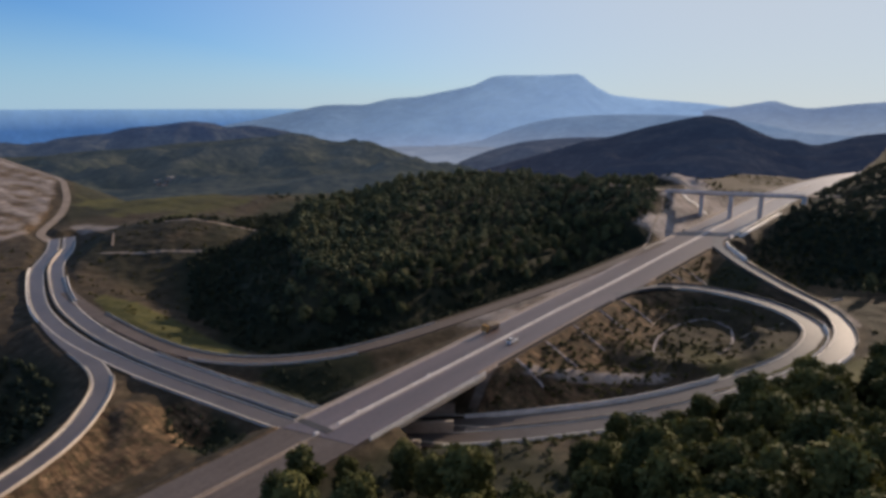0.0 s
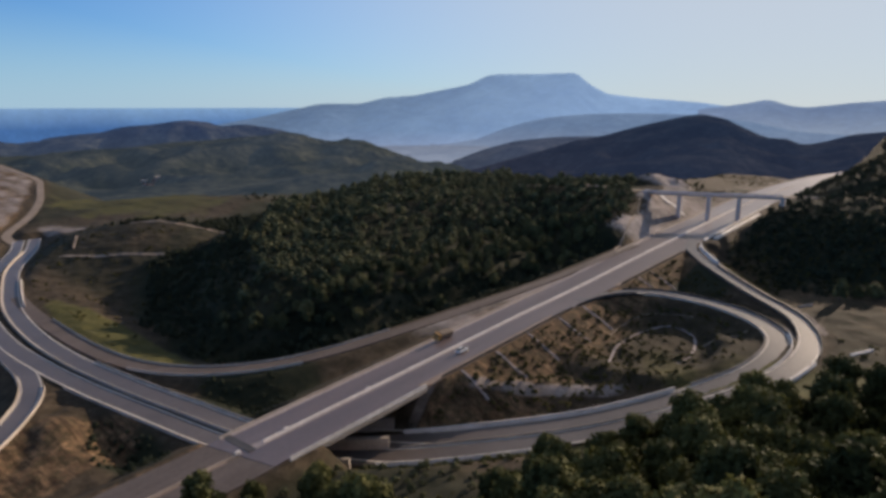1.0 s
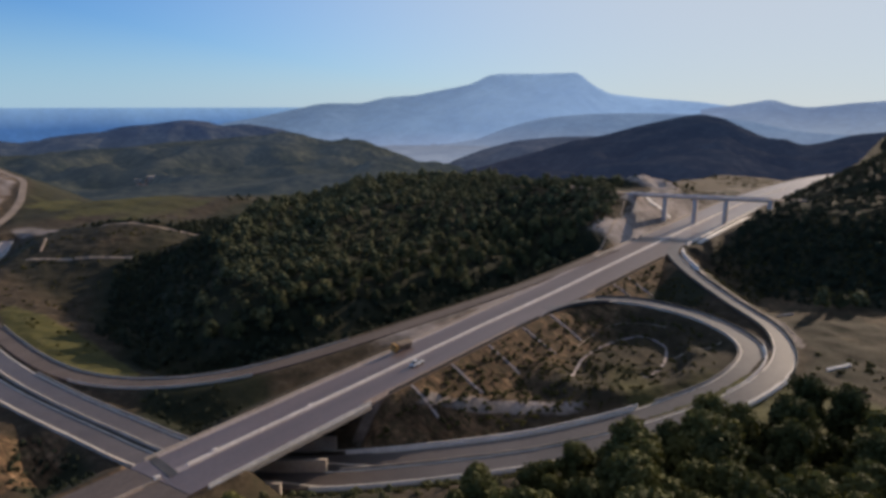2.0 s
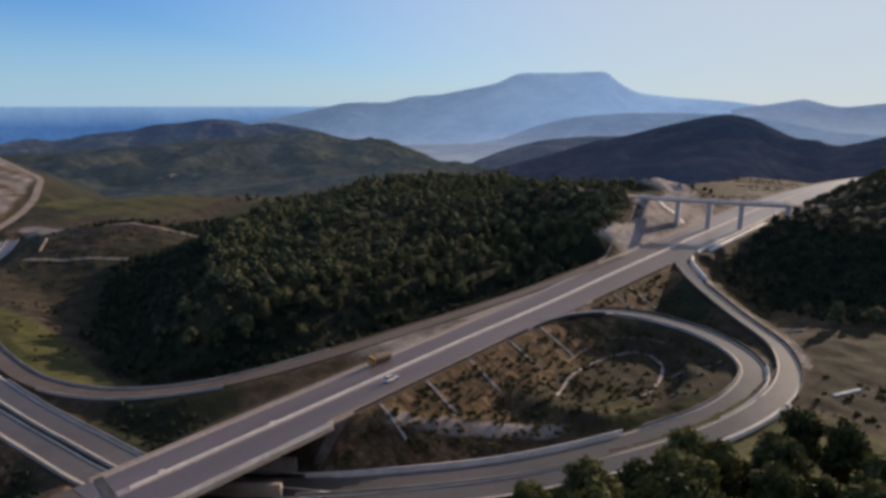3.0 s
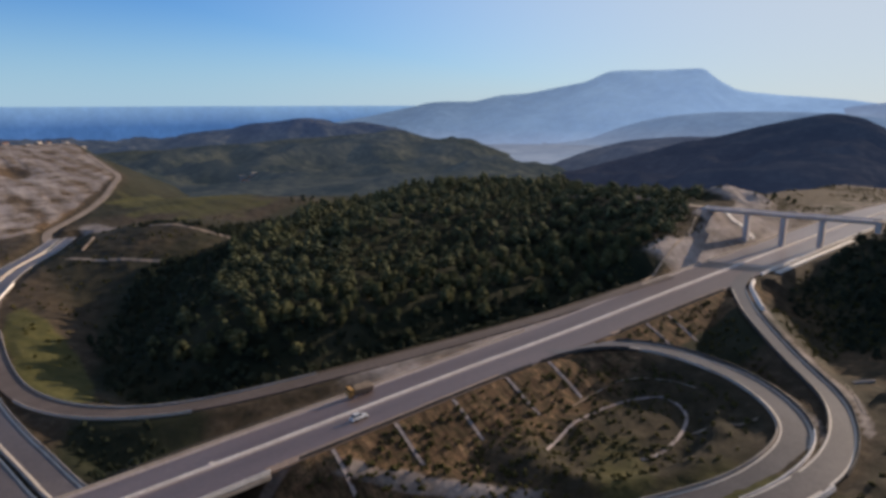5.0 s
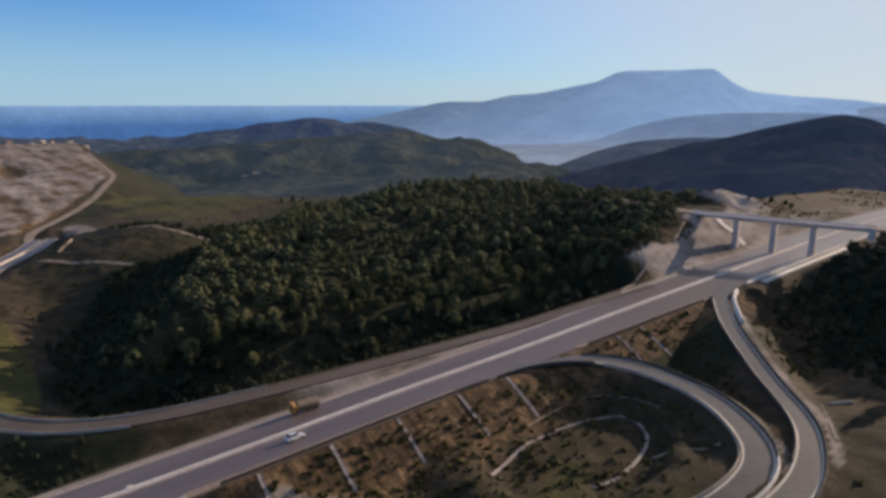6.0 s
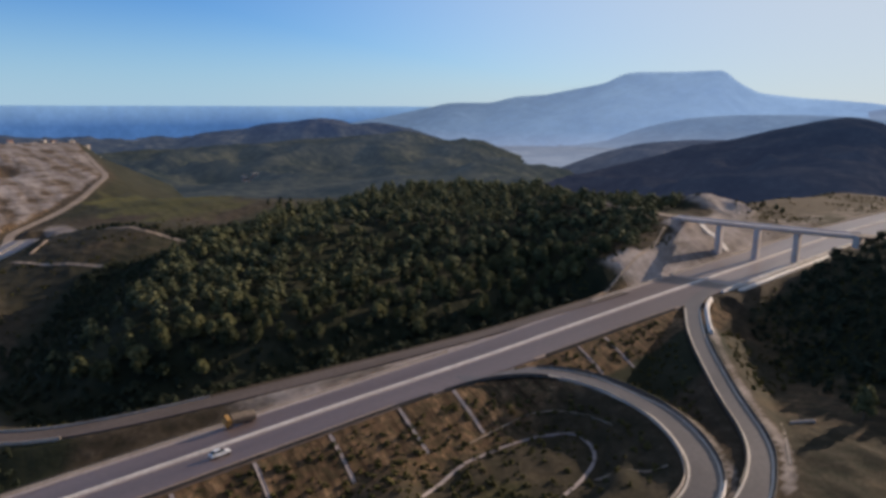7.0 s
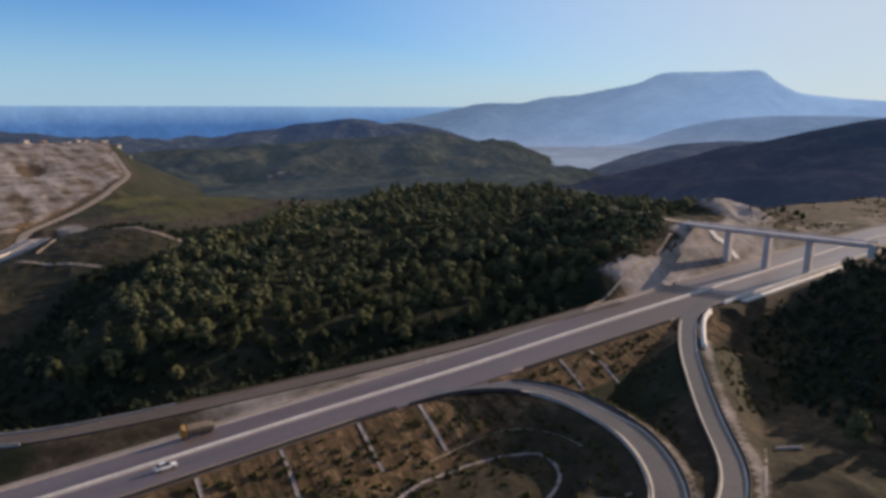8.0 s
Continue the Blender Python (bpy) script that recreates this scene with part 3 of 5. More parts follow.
def zones(x, y, z):
    """Shares of bare earth, grass, pale rubble and dark floor (woods and painted shade), by plan."""
    off, _, _ = motorway.near(x * G, y * G)
    off = off / G
    wob = waves(x, y, 30, 21)
    earth = smooth(10.8, 12, off) * (1 - 0.5 * smooth(19, 26, off + 3 * wob)) * (1 - smooth(25, 36, off + 3 * wob)) * smooth(84, 98, y) * (1 - smooth(240, 262, y)) * (1 - smooth(19, 22, off + wob) * smooth(183, 190, y))
    earth = np.maximum(earth, (1 - smooth(11, 15, np.hypot((x + 121) / 1.15, (y - 34) / 2.3) - 3 * wob)))
    earth = np.maximum(earth, 0.75 * smooth(-20 + 6 * (y < 118), -10, off) * (1 - smooth(-9, -8, off)) * smooth(20, 60, y) * (1 - smooth(250, 265, y)))
    earth = np.maximum(earth, 0.40 * smooth(-34, -8, x) * (1 - smooth(20, 50, x)) * smooth(165, 188, y) * (1 - smooth(215, 235, y + 4 * wob)))
    earth = np.maximum(earth, 0.34 * (1 - smooth(0.5, 1.2, np.hypot((x + 268) / 40, (y - 128) / 22))))
    grass = 0.62 * (1 - smooth(0.7, 1.25, np.hypot((x + 415) / 95, (y - 200) / 42) + 0.35 * wob))
    grass = np.maximum(grass, 0.95 * (1 - smooth(0.6, 1.2, np.hypot((x + 176) / 46, (y - 84) / 8.5) + 0.2 * wob)))
    grass = np.maximum(grass, 0.5 * (1 - smooth(0.55, 1.0, np.hypot((x + 38) / 20, (y - 152) / 22))) * smooth(-0.6, 0.4, wob))
    grass = np.maximum(grass, 0.72 * smooth(-48, -26, x) * smooth(30, 60, y) * (1 - smooth(150, 168, y)))
    q = quarry_line(x) - y
    pale = smooth(-2, 3, q) * smooth(345, 362, -x) * (0.43 + 0.12 * smooth(-0.3, 0.3, waves(x, y * 4.5, 60, 31)))
    pale *= 1 - 0.9 * (1 - smooth(0.6, 1.1, np.hypot((x + 640) / 48, (y - 128) / 12)))
    cut = smooth(-46 - 40 * smooth(320, 350, y), -34 - 25 * smooth(320, 350, y), off + 5 * wob) * (1 - smooth(-10, -8, off)) * smooth(236, 252, y + 4 * wob) * (1 - smooth(470, 560, y))
    cut = cut * np.maximum(smooth(-27, -22, off + 2 * wob), smooth(283, 292, y))
    pale = np.maximum(pale, 0.62 * cut * smooth(-34, -29, off + 3 * wob) * (1 - 0.4 * smooth(318, 345, y)))
    earth = np.maximum(earth, (0.38 - 0.1 * smooth(305, 320, y)) * cut)
    pale = np.maximum(pale, 0.4 * smooth(8, 9, off) * (1 - smooth(12, 13, off)) * smooth(250, 262, y))
    pale = np.maximum(pale, 0.5 * smooth(9, 10, off) * (1 - smooth(11.6, 12.6, off)) * smooth(90, 100, y) * (1 - smooth(215, 250, y)))
    earth = np.maximum(earth, 0.9 * (1 - smooth(0.7, 1.2, np.hypot((x + 62) / 14, (y - 108) / 9))))
    pale = np.maximum(pale, 0.52 * (1 - smooth(0.5, 1.0, np.abs((y - 0.85 * x - 171) / 3.6 + 0.25 * wob))) * smooth(-74, -70, x) * (1 - smooth(-50, -44, x)))
    earth = np.maximum(earth, 0.34 * (1 - smooth(0.8, 1.1, np.hypot((x + 52) / 12, (y - 160) / 15))))
    # the dusty strip beside the north ramp, and the bare verge and brown field along the slip road
    pale = np.maximum(pale, 0.5 * smooth(-24, -20, off) * (1 - smooth(-9.6, -9.2, off)) * smooth(112, 140, y) * (1 - smooth(225, 250, y)) * (x > np.interp(y, [110, 126, 146, 170, 198], [-114, -110.5, -106.8, -102.5, -98.6])))
    oo, _, _ = outer_road.near(x * G, y * G)
    oo = -oo / G
    verge = smooth(1.7, 2.3, oo) * (1 - smooth(3.6, 5.4, oo + 1.0 * wob)) * (x > -64)
    pale = np.maximum(pale, 0.56 * verge * smooth(172, 182, y))
    earth = np.maximum(earth, 0.40 * smooth(3, 6, oo) * (1 - smooth(30, 40, oo)) * smooth(176, 190, y) * (x > -64) * (x < 20))
    # the wide pale plain behind the overpass
    pale = np.maximum(pale, 0.22 * smooth(-165, -150, x + 0.2 * (y - 330)) * (1 - smooth(-97, -92, x)) * smooth(318, 330, y) * (1 - smooth(520, 560, y)))
    pale = np.maximum(pale, 0.6 * (1 - smooth(0.6, 1.1, np.hypot((x + 124) / 18, (y - 340) / 20))))
    pale = np.maximum(pale, 0.5 * (1 - smooth(0.6, 1.05, np.hypot((x + 350) / 36, (y - 132) / 9.5))))
    dug = smooth(-2, 3, q) * smooth(345, 362, -x)
    earth = np.maximum(earth, dug * (0.65 + 0.35 * smooth(-0.1, 0.3, waves(x, y * 2.5, 110, 33))))
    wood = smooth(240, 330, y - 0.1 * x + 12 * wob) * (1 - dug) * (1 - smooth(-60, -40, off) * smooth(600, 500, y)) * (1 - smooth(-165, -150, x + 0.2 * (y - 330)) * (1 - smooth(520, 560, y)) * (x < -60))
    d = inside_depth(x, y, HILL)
    # dark forest floor, carried past the trees to paint shade at the foot
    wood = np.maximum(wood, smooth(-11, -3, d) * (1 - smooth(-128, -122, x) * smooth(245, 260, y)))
    # shade of the right-hand slope, painted as near-black ground
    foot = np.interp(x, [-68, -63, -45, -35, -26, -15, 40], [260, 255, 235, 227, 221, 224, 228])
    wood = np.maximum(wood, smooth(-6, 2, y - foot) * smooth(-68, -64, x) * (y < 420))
    # dark growth in the hollow, with its deep shade painted in
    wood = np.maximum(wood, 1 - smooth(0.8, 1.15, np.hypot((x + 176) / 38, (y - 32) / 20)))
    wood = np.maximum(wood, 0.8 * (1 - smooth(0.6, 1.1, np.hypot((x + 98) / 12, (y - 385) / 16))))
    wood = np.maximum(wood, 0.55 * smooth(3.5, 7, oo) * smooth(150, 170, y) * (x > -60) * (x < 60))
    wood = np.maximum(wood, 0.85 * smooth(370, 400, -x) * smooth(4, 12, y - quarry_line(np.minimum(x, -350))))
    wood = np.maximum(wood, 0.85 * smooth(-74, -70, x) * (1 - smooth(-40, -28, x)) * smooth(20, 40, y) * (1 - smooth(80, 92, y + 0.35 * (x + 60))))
    # shadow band below the hill's flank, put in as dark ground
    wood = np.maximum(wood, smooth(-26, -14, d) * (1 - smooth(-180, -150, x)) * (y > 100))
    # painted shade in the trough south of the link roads
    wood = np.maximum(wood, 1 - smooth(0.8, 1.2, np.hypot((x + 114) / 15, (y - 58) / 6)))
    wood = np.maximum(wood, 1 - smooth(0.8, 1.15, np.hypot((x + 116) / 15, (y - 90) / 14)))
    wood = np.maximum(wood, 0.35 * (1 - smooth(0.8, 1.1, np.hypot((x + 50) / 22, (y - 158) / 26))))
    # shade between loop ramp and slip road, painted on the ground
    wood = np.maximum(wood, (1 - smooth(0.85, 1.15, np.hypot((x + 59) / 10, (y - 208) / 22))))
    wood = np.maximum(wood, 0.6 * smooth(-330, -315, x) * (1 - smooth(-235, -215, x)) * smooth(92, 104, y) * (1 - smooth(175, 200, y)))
    field = smooth(-4, 2, inside_depth(x, y, FIELD))
    wood *= 1 - 0.3 * field
    earth = np.maximum(earth, 0.30 * field)
    lo, _, _ = loop_road.near(x * G, y * G)
    pale = np.maximum(pale, 0.5 * smooth(2.6, 3.2, -lo / G) * (1 - smooth(4.4, 6, -lo / G)) * (x > -70) * smooth(140, 165, y))
    return np.clip(np.stack([earth, grass, pale, wood], 1), 0, 1)


gx = spaced(-300, 62, 1.25, -3600, 3600, 1.055)
gy = spaced(10, 320, 1.25, -2600, 3600, 1.055)
X, Y = np.meshgrid(gx, gy)
X, Y = X.ravel(), Y.ravel()
Z = height(X * G, Y * G) / G
nx, ny = len(gx), len(gy)
ii = np.arange((ny - 1) * nx).reshape(ny - 1, nx)[:, :-1].ravel()
quads = np.stack([ii, ii + 1, ii + nx + 1, ii + nx], 1)
me = bpy.data.meshes.new("ground")
me.vertices.add(len(X))
me.vertices.foreach_set("co", np.stack([X * G, Y * G, Z * G], 1).ravel())
me.loops.add(quads.size)
me.loops.foreach_set("vertex_index", quads.ravel())
me.polygons.add(len(quads))
me.polygons.foreach_set("loop_start", np.arange(0, quads.size, 4))
me.update(calc_edges=True)
col = me.color_attributes.new("zone", "FLOAT_COLOR", "POINT")
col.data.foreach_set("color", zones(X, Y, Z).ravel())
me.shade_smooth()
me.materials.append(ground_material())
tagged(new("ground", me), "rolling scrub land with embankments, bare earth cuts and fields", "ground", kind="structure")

# ---------------------------------------------------------------- roads
def strip(name, route, o0, o1, dz, mat, label, **kw):
    ob = sweep(name, route, [(o0, dz - 0.5), (o0, dz), (o1, dz), (o1, dz - 0.5)], mat, **kw)
    return tagged(ob, label, "road", kind="structure")


strip("motorway_road", motorway, -9.4 * G, 11.2 * G, 0.0, ASPHALT, "grey asphalt motorway with two carriageways on an embankment", keep=lambda p: 64.5 < p[1] < 266)
# beyond the overpass the sun's glare is painted by a paler surface
strip("motorway_road_north", motorway, -9.4 * G, 11.2 * G, 0.0, GLARE_ASPHALT, "carriageways of the motorway beyond the overpass, painted pale for sun glare", keep=lambda p: p[1] > 262.5)
strip("base_course_road", motorway, -9.8 * G, 11.4 * G, -0.06, BASE_COURSE, "worn unfinished base course of the motorway south of the bridge", keep=lambda p: p[1] < 67)
strip("shoulder_road", motorway, 9.7 * G, 11.8 * G, 0.025, DUST_SHOULDER, "dusty pale shoulder along the motorway", keep=lambda p: 99 < p[1] < 152)
strip("median_road", motorway, -0.45 * G, 1.85 * G, 0.03, PALE_BAND, "pale worn concrete strip in the middle of the motorway", keep=lambda p: 66 < p[1] < 420)
strip("median_road_south", motorway, -0.2 * G, 1.6 * G, -0.02, DUST_SHOULDER, "dusty strip in the middle of the base course", keep=lambda p: p[1] < 65)
strip("edge_road", motorway, -9.3 * G, -8.1 * G, 0.03, PALE_BAND, "pale dusty edge strip along the motorway", keep=lambda p: 67 < p[1] < 262)
strip("shoulder_road_north", motorway, 10.3 * G, 11.6 * G, 0.025, DUST_SHOULDER, "dusty pale shoulder along the motorway", keep=lambda p: 184 < p[1] < 240)
strip("loop_road", loop_road, -4.1, 3.2, 0.03, RAMP_ASPHALT, "grey asphalt loop ramp curving down under the motorway", lo=16 * G)
SLIP_EDGE = np.interp(outer_road.p[:, 1] / G, [166, 182], [-3.3, -1.9])
strip("outer_road", outer_road, SLIP_EDGE, 3.1, 0.05, RAMP_ASPHALT, "grey asphalt slip road running round the loop", lo=14 * G)
strip("south_ramp_road", south_ramp, -2.9, 2.9, 0.08, RAMP_ASPHALT, "single lane asphalt ramp bending to the motorway")
strip("north_ramp_road", north_ramp, -2.9, 2.9, 0.08, BASE_COURSE, "single lane asphalt ramp rising to the motorway")
strip("quarry_road", quarry_road, -2.8, 2.8, 0.02, DIRT_TRACK, "pale dirt road along the edge of the dug plateau", lo=6)
strip("overpass_road", over_road, -3.4, 3.4, 0.1, DIRT_TRACK, "unpaved approach road of the overpass", keep=lambda p: p[0] < -116)
strip("overpass_road_east", over_road, -3.4, 3.4, 0.1, DIRT_TRACK, "unpaved approach road of the overpass", keep=lambda p: p[0] > -62)


def edge_line(route, off, label, **kw):
    return tagged(sweep("edge_line", route, [(off - 0.22, 0.0), (off - 0.22, 0.1), (off + 0.22, 0.1), (off + 0.22, 0.0)], PAINT_WHITE, **kw), label, "road marking", kind="structure")


for side in (-3.0, 2.85):
    edge_line(loop_road, side, "worn white edge line of the loop ramp", keep=lambda p: (p[0] > -70 and p[1] < 186) or p[0] < -101)
for side in (-2.9, 2.9):
    edge_line(outer_road, side, "worn white edge line of the slip road", keep=lambda p: p[1] < 160 and (p[0] > -73 or p[0] < -101))
edge_line(outer_road, 2.8, "worn white edge line of the slip road", keep=lambda p: p[1] > 160 and p[1] < 240)
edge_line(outer_road, SLIP_EDGE + 0.35, "worn white edge line of the slip road", keep=lambda p: p[1] > 160 and p[1] < 240)
for side in (-2.55, 2.55):
    edge_line(south_ramp, side, "worn white edge line of the south ramp", keep=lambda p: p[0] > -165)


def rail(name, route, off, label, mat=CONCRETE, h=0.6, w=0.34, **kw):
    return tagged(sweep(name, route, barrier(off, h, w), mat, **kw), label, "barrier")


rail("median_barrier", motorway, 0.7 * G, "pale concrete median barrier along the motorway", PALE_CONCRETE, 0.6, 0.7, keep=lambda p: 68 < p[1] < 420)
rail("edge_barrier", motorway, -9.5 * G, "weathered concrete barrier on the edge of the motorway", CONCRETE, 0.7, 0.6, keep=lambda p: 67 < p[1] < 180)
rail("edge_barrier", motorway, -9.5 * G, "weathered concrete barrier on the edge of the motorway", CONCRETE, 0.7, 0.7, keep=lambda p: 226 < p[1] < 262)
rail("edge_barrier", motorway, -9.5 * G, "weathered concrete barrier on the edge of the motorway", CONCRETE, 0.7, 0.7, keep=lambda p: 264 < p[1] < 420)
rail("bridge_parapet", motorway, 12.0 * G, "pale concrete parapet on the edge of the underpass bridge", PALE_CONCRETE, 0.8, 0.45, keep=lambda p: 66 < p[1] < 101)
for lo, hi in ((103, 158), (186, 236)):
    rail("guard_rail", motorway, 11.7 * G, "dark steel guard rail along the top of the embankment", GUARD, 0.75, 0.22, keep=lambda p: lo < p[1] < hi)
rail("median_kerb", motorway, 0.7 * G, "low worn kerb in the middle of the base course", CONCRETE, 0.12, 0.5, keep=lambda p: -60 < p[1] < 66)
rail("edge_barrier", motorway, 11.5 * G, "white concrete barrier beside the motorway past the overpass", PALE_CONCRETE, 0.9, 1.1, keep=lambda p: 256 < p[1] < 350)
tagged(sweep("drain_channel", motorway, [(13.3 * G, -0.3), (15 * G, -0.3), (15 * G, 0.35), (14.7 * G, 0.35), (14.4 * G, 0.05), (13.8 * G, 0.05), (13.5 * G, 0.4), (13.3 * G, 0.4)], PALE_CONCRETE, keep=lambda p: 262 < p[1] < 322), "white concrete drain channel beside the motorway", "drain")
rail("guard_rail", loop_road, 3.7, "dark steel guard rail where the loop ramp leaves the motorway", GUARD, 0.75, 0.22, keep=lambda p: p[0] < -67 and 159 < p[1])
rail("ramp_barrier", loop_road, 3.6, "concrete barrier on the inner edge of the loop ramp", CONCRETE, keep=lambda p: p[0] > -67 and p[1] > 138)
rail("ramp_barrier", loop_road, 3.6, "white concrete barrier on the inner edge of the loop ramp", PALE_CONCRETE, 0.95, 0.6, keep=lambda p: -74 < p[0] < -36 and p[1] < 138)
rail("ramp_barrier", loop_road, -3.6, "dark barrier on the outer edge of the loop ramp", GUARD, 0.75, 0.36, keep=lambda p: p[0] > -71 and p[1] > 165)
rail("ramp_barrier", loop_road, -3.6, "white concrete barrier between the two ramps", PALE_CONCRETE, 1.0, 0.6, keep=lambda p: p[0] > -30 and 150 < p[1] <= 174)
rail("ramp_barrier", loop_road, -3.6, "concrete barrier between the two ramps", CONCRETE, 0.7, keep=lambda p: -74 < p[0] < -26 and p[1] <= 150)
rail("ramp_barrier", outer_road, 3.3, "dark barrier on the inner edge of the slip road", GUARD, 0.75, 0.36, keep=lambda p: p[0] > -73 and p[1] > 176)
rail("ramp_barrier", outer_road, SLIP_EDGE - 0.3, "dark barrier on the outer edge of the slip road", GUARD, 0.75, 0.36, keep=lambda p: p[0] > -62 and p[1] > 163)
rail("ramp_barrier", outer_road, -3.8, "white concrete kerb wall on the outer edge of the slip road", PALE_CONCRETE, 0.7, 0.9, keep=lambda p: p[0] > -34 and 122 < p[1] <= 161)
rail("ramp_barrier", outer_road, -3.8, "white concrete kerb wall on the outer edge of the slip road", PALE_CONCRETE, 0.7, 0.7, keep=lambda p: -74 < p[0] < -48 and p[1] < 112)
rail("ramp_barrier", outer_road, -3.7, "tall white concrete wall at the start of the slip road", PALE_CONCRETE, 1.2, 1.5, keep=lambda p: p[0] < -62 and 225 < p[1] < 249)
rail("ramp_barrier", loop_road, 3.6, "concrete barrier beside the link road", CONCRETE, keep=lambda p: -160 < p[0] < -101)
rail("median_barrier", loop_road, -3.7, "concrete median barrier between the link roads", CONCRETE, 0.8, 0.6, keep=lambda p: -318 < p[0] < -101)
rail("ramp_barrier", outer_road, -3.7, "concrete barrier on the outer edge of the link road", CONCRETE, keep=lambda p: -150 < p[0] < -101)
rail("ramp_barrier", outer_road, -3.9, "white concrete barrier on the outer edge of the link road", PALE_CONCRETE, 0.9, 0.6, keep=lambda p: -285 < p[0] < -208)
rail("ramp_barrier", loop_road, 4.0, "white concrete barrier on the inner edge of the bend", PALE_CONCRETE, 0.9, 0.6, keep=lambda p: -262 < p[0] < -222)
rail("ramp_barrier", south_ramp, 3.2, "concrete barrier on the outer edge of the south ramp", CONCRETE, keep=lambda p: p[0] > -176 and p[1] > -60)
rail("ramp_barrier", south_ramp, -3.2, "concrete barrier on the inner edge of the south ramp", CONCRETE, keep=lambda p: p[0] > -153 and p[1] > -60)
rail("ramp_barrier", north_ramp, -3.2, "concrete barrier on the outer edge of the north ramp", CONCRETE, keep=lambda p: p[0] > -205 and p[1] < 128)
rail("ramp_barrier", north_ramp, 3.2, "concrete barrier on the inner edge of the north ramp", CONCRETE, keep=lambda p: p[0] > -150 and p[1] < 104)


# ---------------------------------------------------------------- the underpass bridge
def underpass_bridge():
    root = tagged(new("underpass_bridge"), "concrete bridge that carries the motorway over the link roads", "bridge")
    root.location = (MX * G, 80 * G, 0)
    def sub(name, ob, label=""):
        ob.parent = root
        ob.matrix_parent_inverse = Matrix.Translation(root.location).inverted()
        return tagged(ob, label)
    sub("deck", sweep("deck", motorway, [(-9.8 * G, -0.52), (12.3 * G, -0.52), (12.3 * G, -1.3), (-9.8 * G, -1.3)], CONCRETE, keep=lambda p: 66 < p[1] < 102), "concrete deck slab")
    # walls on both sides of the passage
    for name, route, off in (("abutment", loop_road, 4.6 * G), ("abutment", outer_road, -4.6 * G), ("pier_wall", loop_road, -3.9)):
        sub(name, sweep(name, route, [(off - 0.5, -1.0), (off + 0.5, -1.0), (off + 0.5, 3.2), (off - 0.5, 3.2)], CONCRETE, keep=lambda p: -97.5 < p[0] < -75 and p[1] < 120), "grey concrete wall")
    return root


underpass_bridge()


# ---------------------------------------------------------------- the overpass
# concrete lightened for the overpass: haze is put into its colour
OVER_CONCRETE = two_scale("overpass_concrete", (0.46, 0.41, 0.39), (0.62, 0.565, 0.54), 0.12, 1.5, 0.8, 0.2, 0.03)


def overpass():
    root = tagged(new("overpass_bridge"), "slender grey concrete overpass on wall piers above the motorway", "bridge")
    root.location = (-90 * G, 300 * G, 14 * G)
    inv = Matrix.Translation(root.location).inverted()

    def own(ob, label=""):
        ob.parent, ob.matrix_parent_inverse = root, inv
        return tagged(ob, label)

    span = lambda p: -117 < p[0] < -58
    own(sweep("deck", over_road, [(-3.7, 0.0), (3.7, 0.0), (3.7, -0.35), (2.4, -1.3), (-2.4, -1.3), (-3.7, -0.35)], OVER_CONCRETE, keep=span), "grey concrete box deck")
    for side in (-3.55, 3.55):
        own(sweep("parapet", over_road, [(side - 0.15, 0.0), (side + 0.15, 0.0), (side + 0.15, 0.55), (side - 0.15, 0.55)], OVER_CONCRETE, keep=span))
    for px in (-101.0, -88.2, -75.6):
        k = int(np.argmin(abs(over_road.p[:, 0] - px * G)))
        c = over_road.p[k]
        foot = float(height([c[0]], [c[1]])[0]) - 0.6
        bm = bmesh.new()
        top = c[2] - 1.4
        bmesh.ops.create_cube(bm, size=1.0, matrix=pose(c[0], c[1], (foot + top) / 2, 0, 0, 8) @ Matrix.Diagonal((2.3, 4.2, top - foot, 1)))
        bmesh.ops.bevel(bm, geom=[e for e in bm.edges if abs((e.verts[0].co - e.verts[1].co).z) > 1], offset=0.5, segments=3, affect="EDGES")
        own(part("pier", bm, OVER_CONCRETE))
    for ax in (-116.5, -59.5):
        k = int(np.argmin(abs(over_road.p[:, 0] - ax * G)))
        c = over_road.p[k]
        own(part("abutment", box((c[0], c[1], c[2] - 2.4), (2.4, 7.4, 4.6), 8, 0.08), OVER_CONCRETE))
    return root


overpass()


# ---------------------------------------------------------------- drains laid on the slopes
def draped(name, pts, width, mat, label, lift=0.12, category="drain"):
    """A shallow concrete channel that follows the ground through plan points."""
    r = Route([(x, y, 0) for x, y in pts], 1.2)
    r.p[:, 2] = height(r.p[:, 0], r.p[:, 1])
    for _ in range(2):
        r.p[1:-1, 2] = (r.p[:-2, 2] + r.p[1:-1, 2] + r.p[2:, 2]) / 3
    w = width / 2
    sec = [(-w, -0.5), (w, -0.5), (w, lift), (w * 0.75, lift), (w * 0.5, lift - 0.1), (-w * 0.5, lift - 0.1), (-w * 0.75, lift), (-w, lift)]
    return tagged(sweep(name, r, sec, mat), label, category)


def track(name, pts, width, label):
    """A worn dirt track lying flat on the ground."""
    r = Route([(x, y, 0) for x, y in pts], 2.0)
    r.p[:, 2] = height(r.p[:, 0], r.p[:, 1])
    w = width / 2
    rows = []
    for o in (-w, -w * 0.4, w * 0.4, w):
        q = r.at(o)
        q[:, 2] = height(q[:, 0], q[:, 1]) + 0.12
        rows.append(q)
    n = len(r.p)
    verts = [rows[j][i] for i in range(n) for j in range(4)]
    faces = [(i * 4 + j, i * 4 + j + 1, i * 4 + j + 5, i * 4 + j + 4) for i in range(n - 1) for j in range(3)]
    return tagged(mesh_object(name, verts, faces, DIRT_TRACK), label, "track", kind="structure")


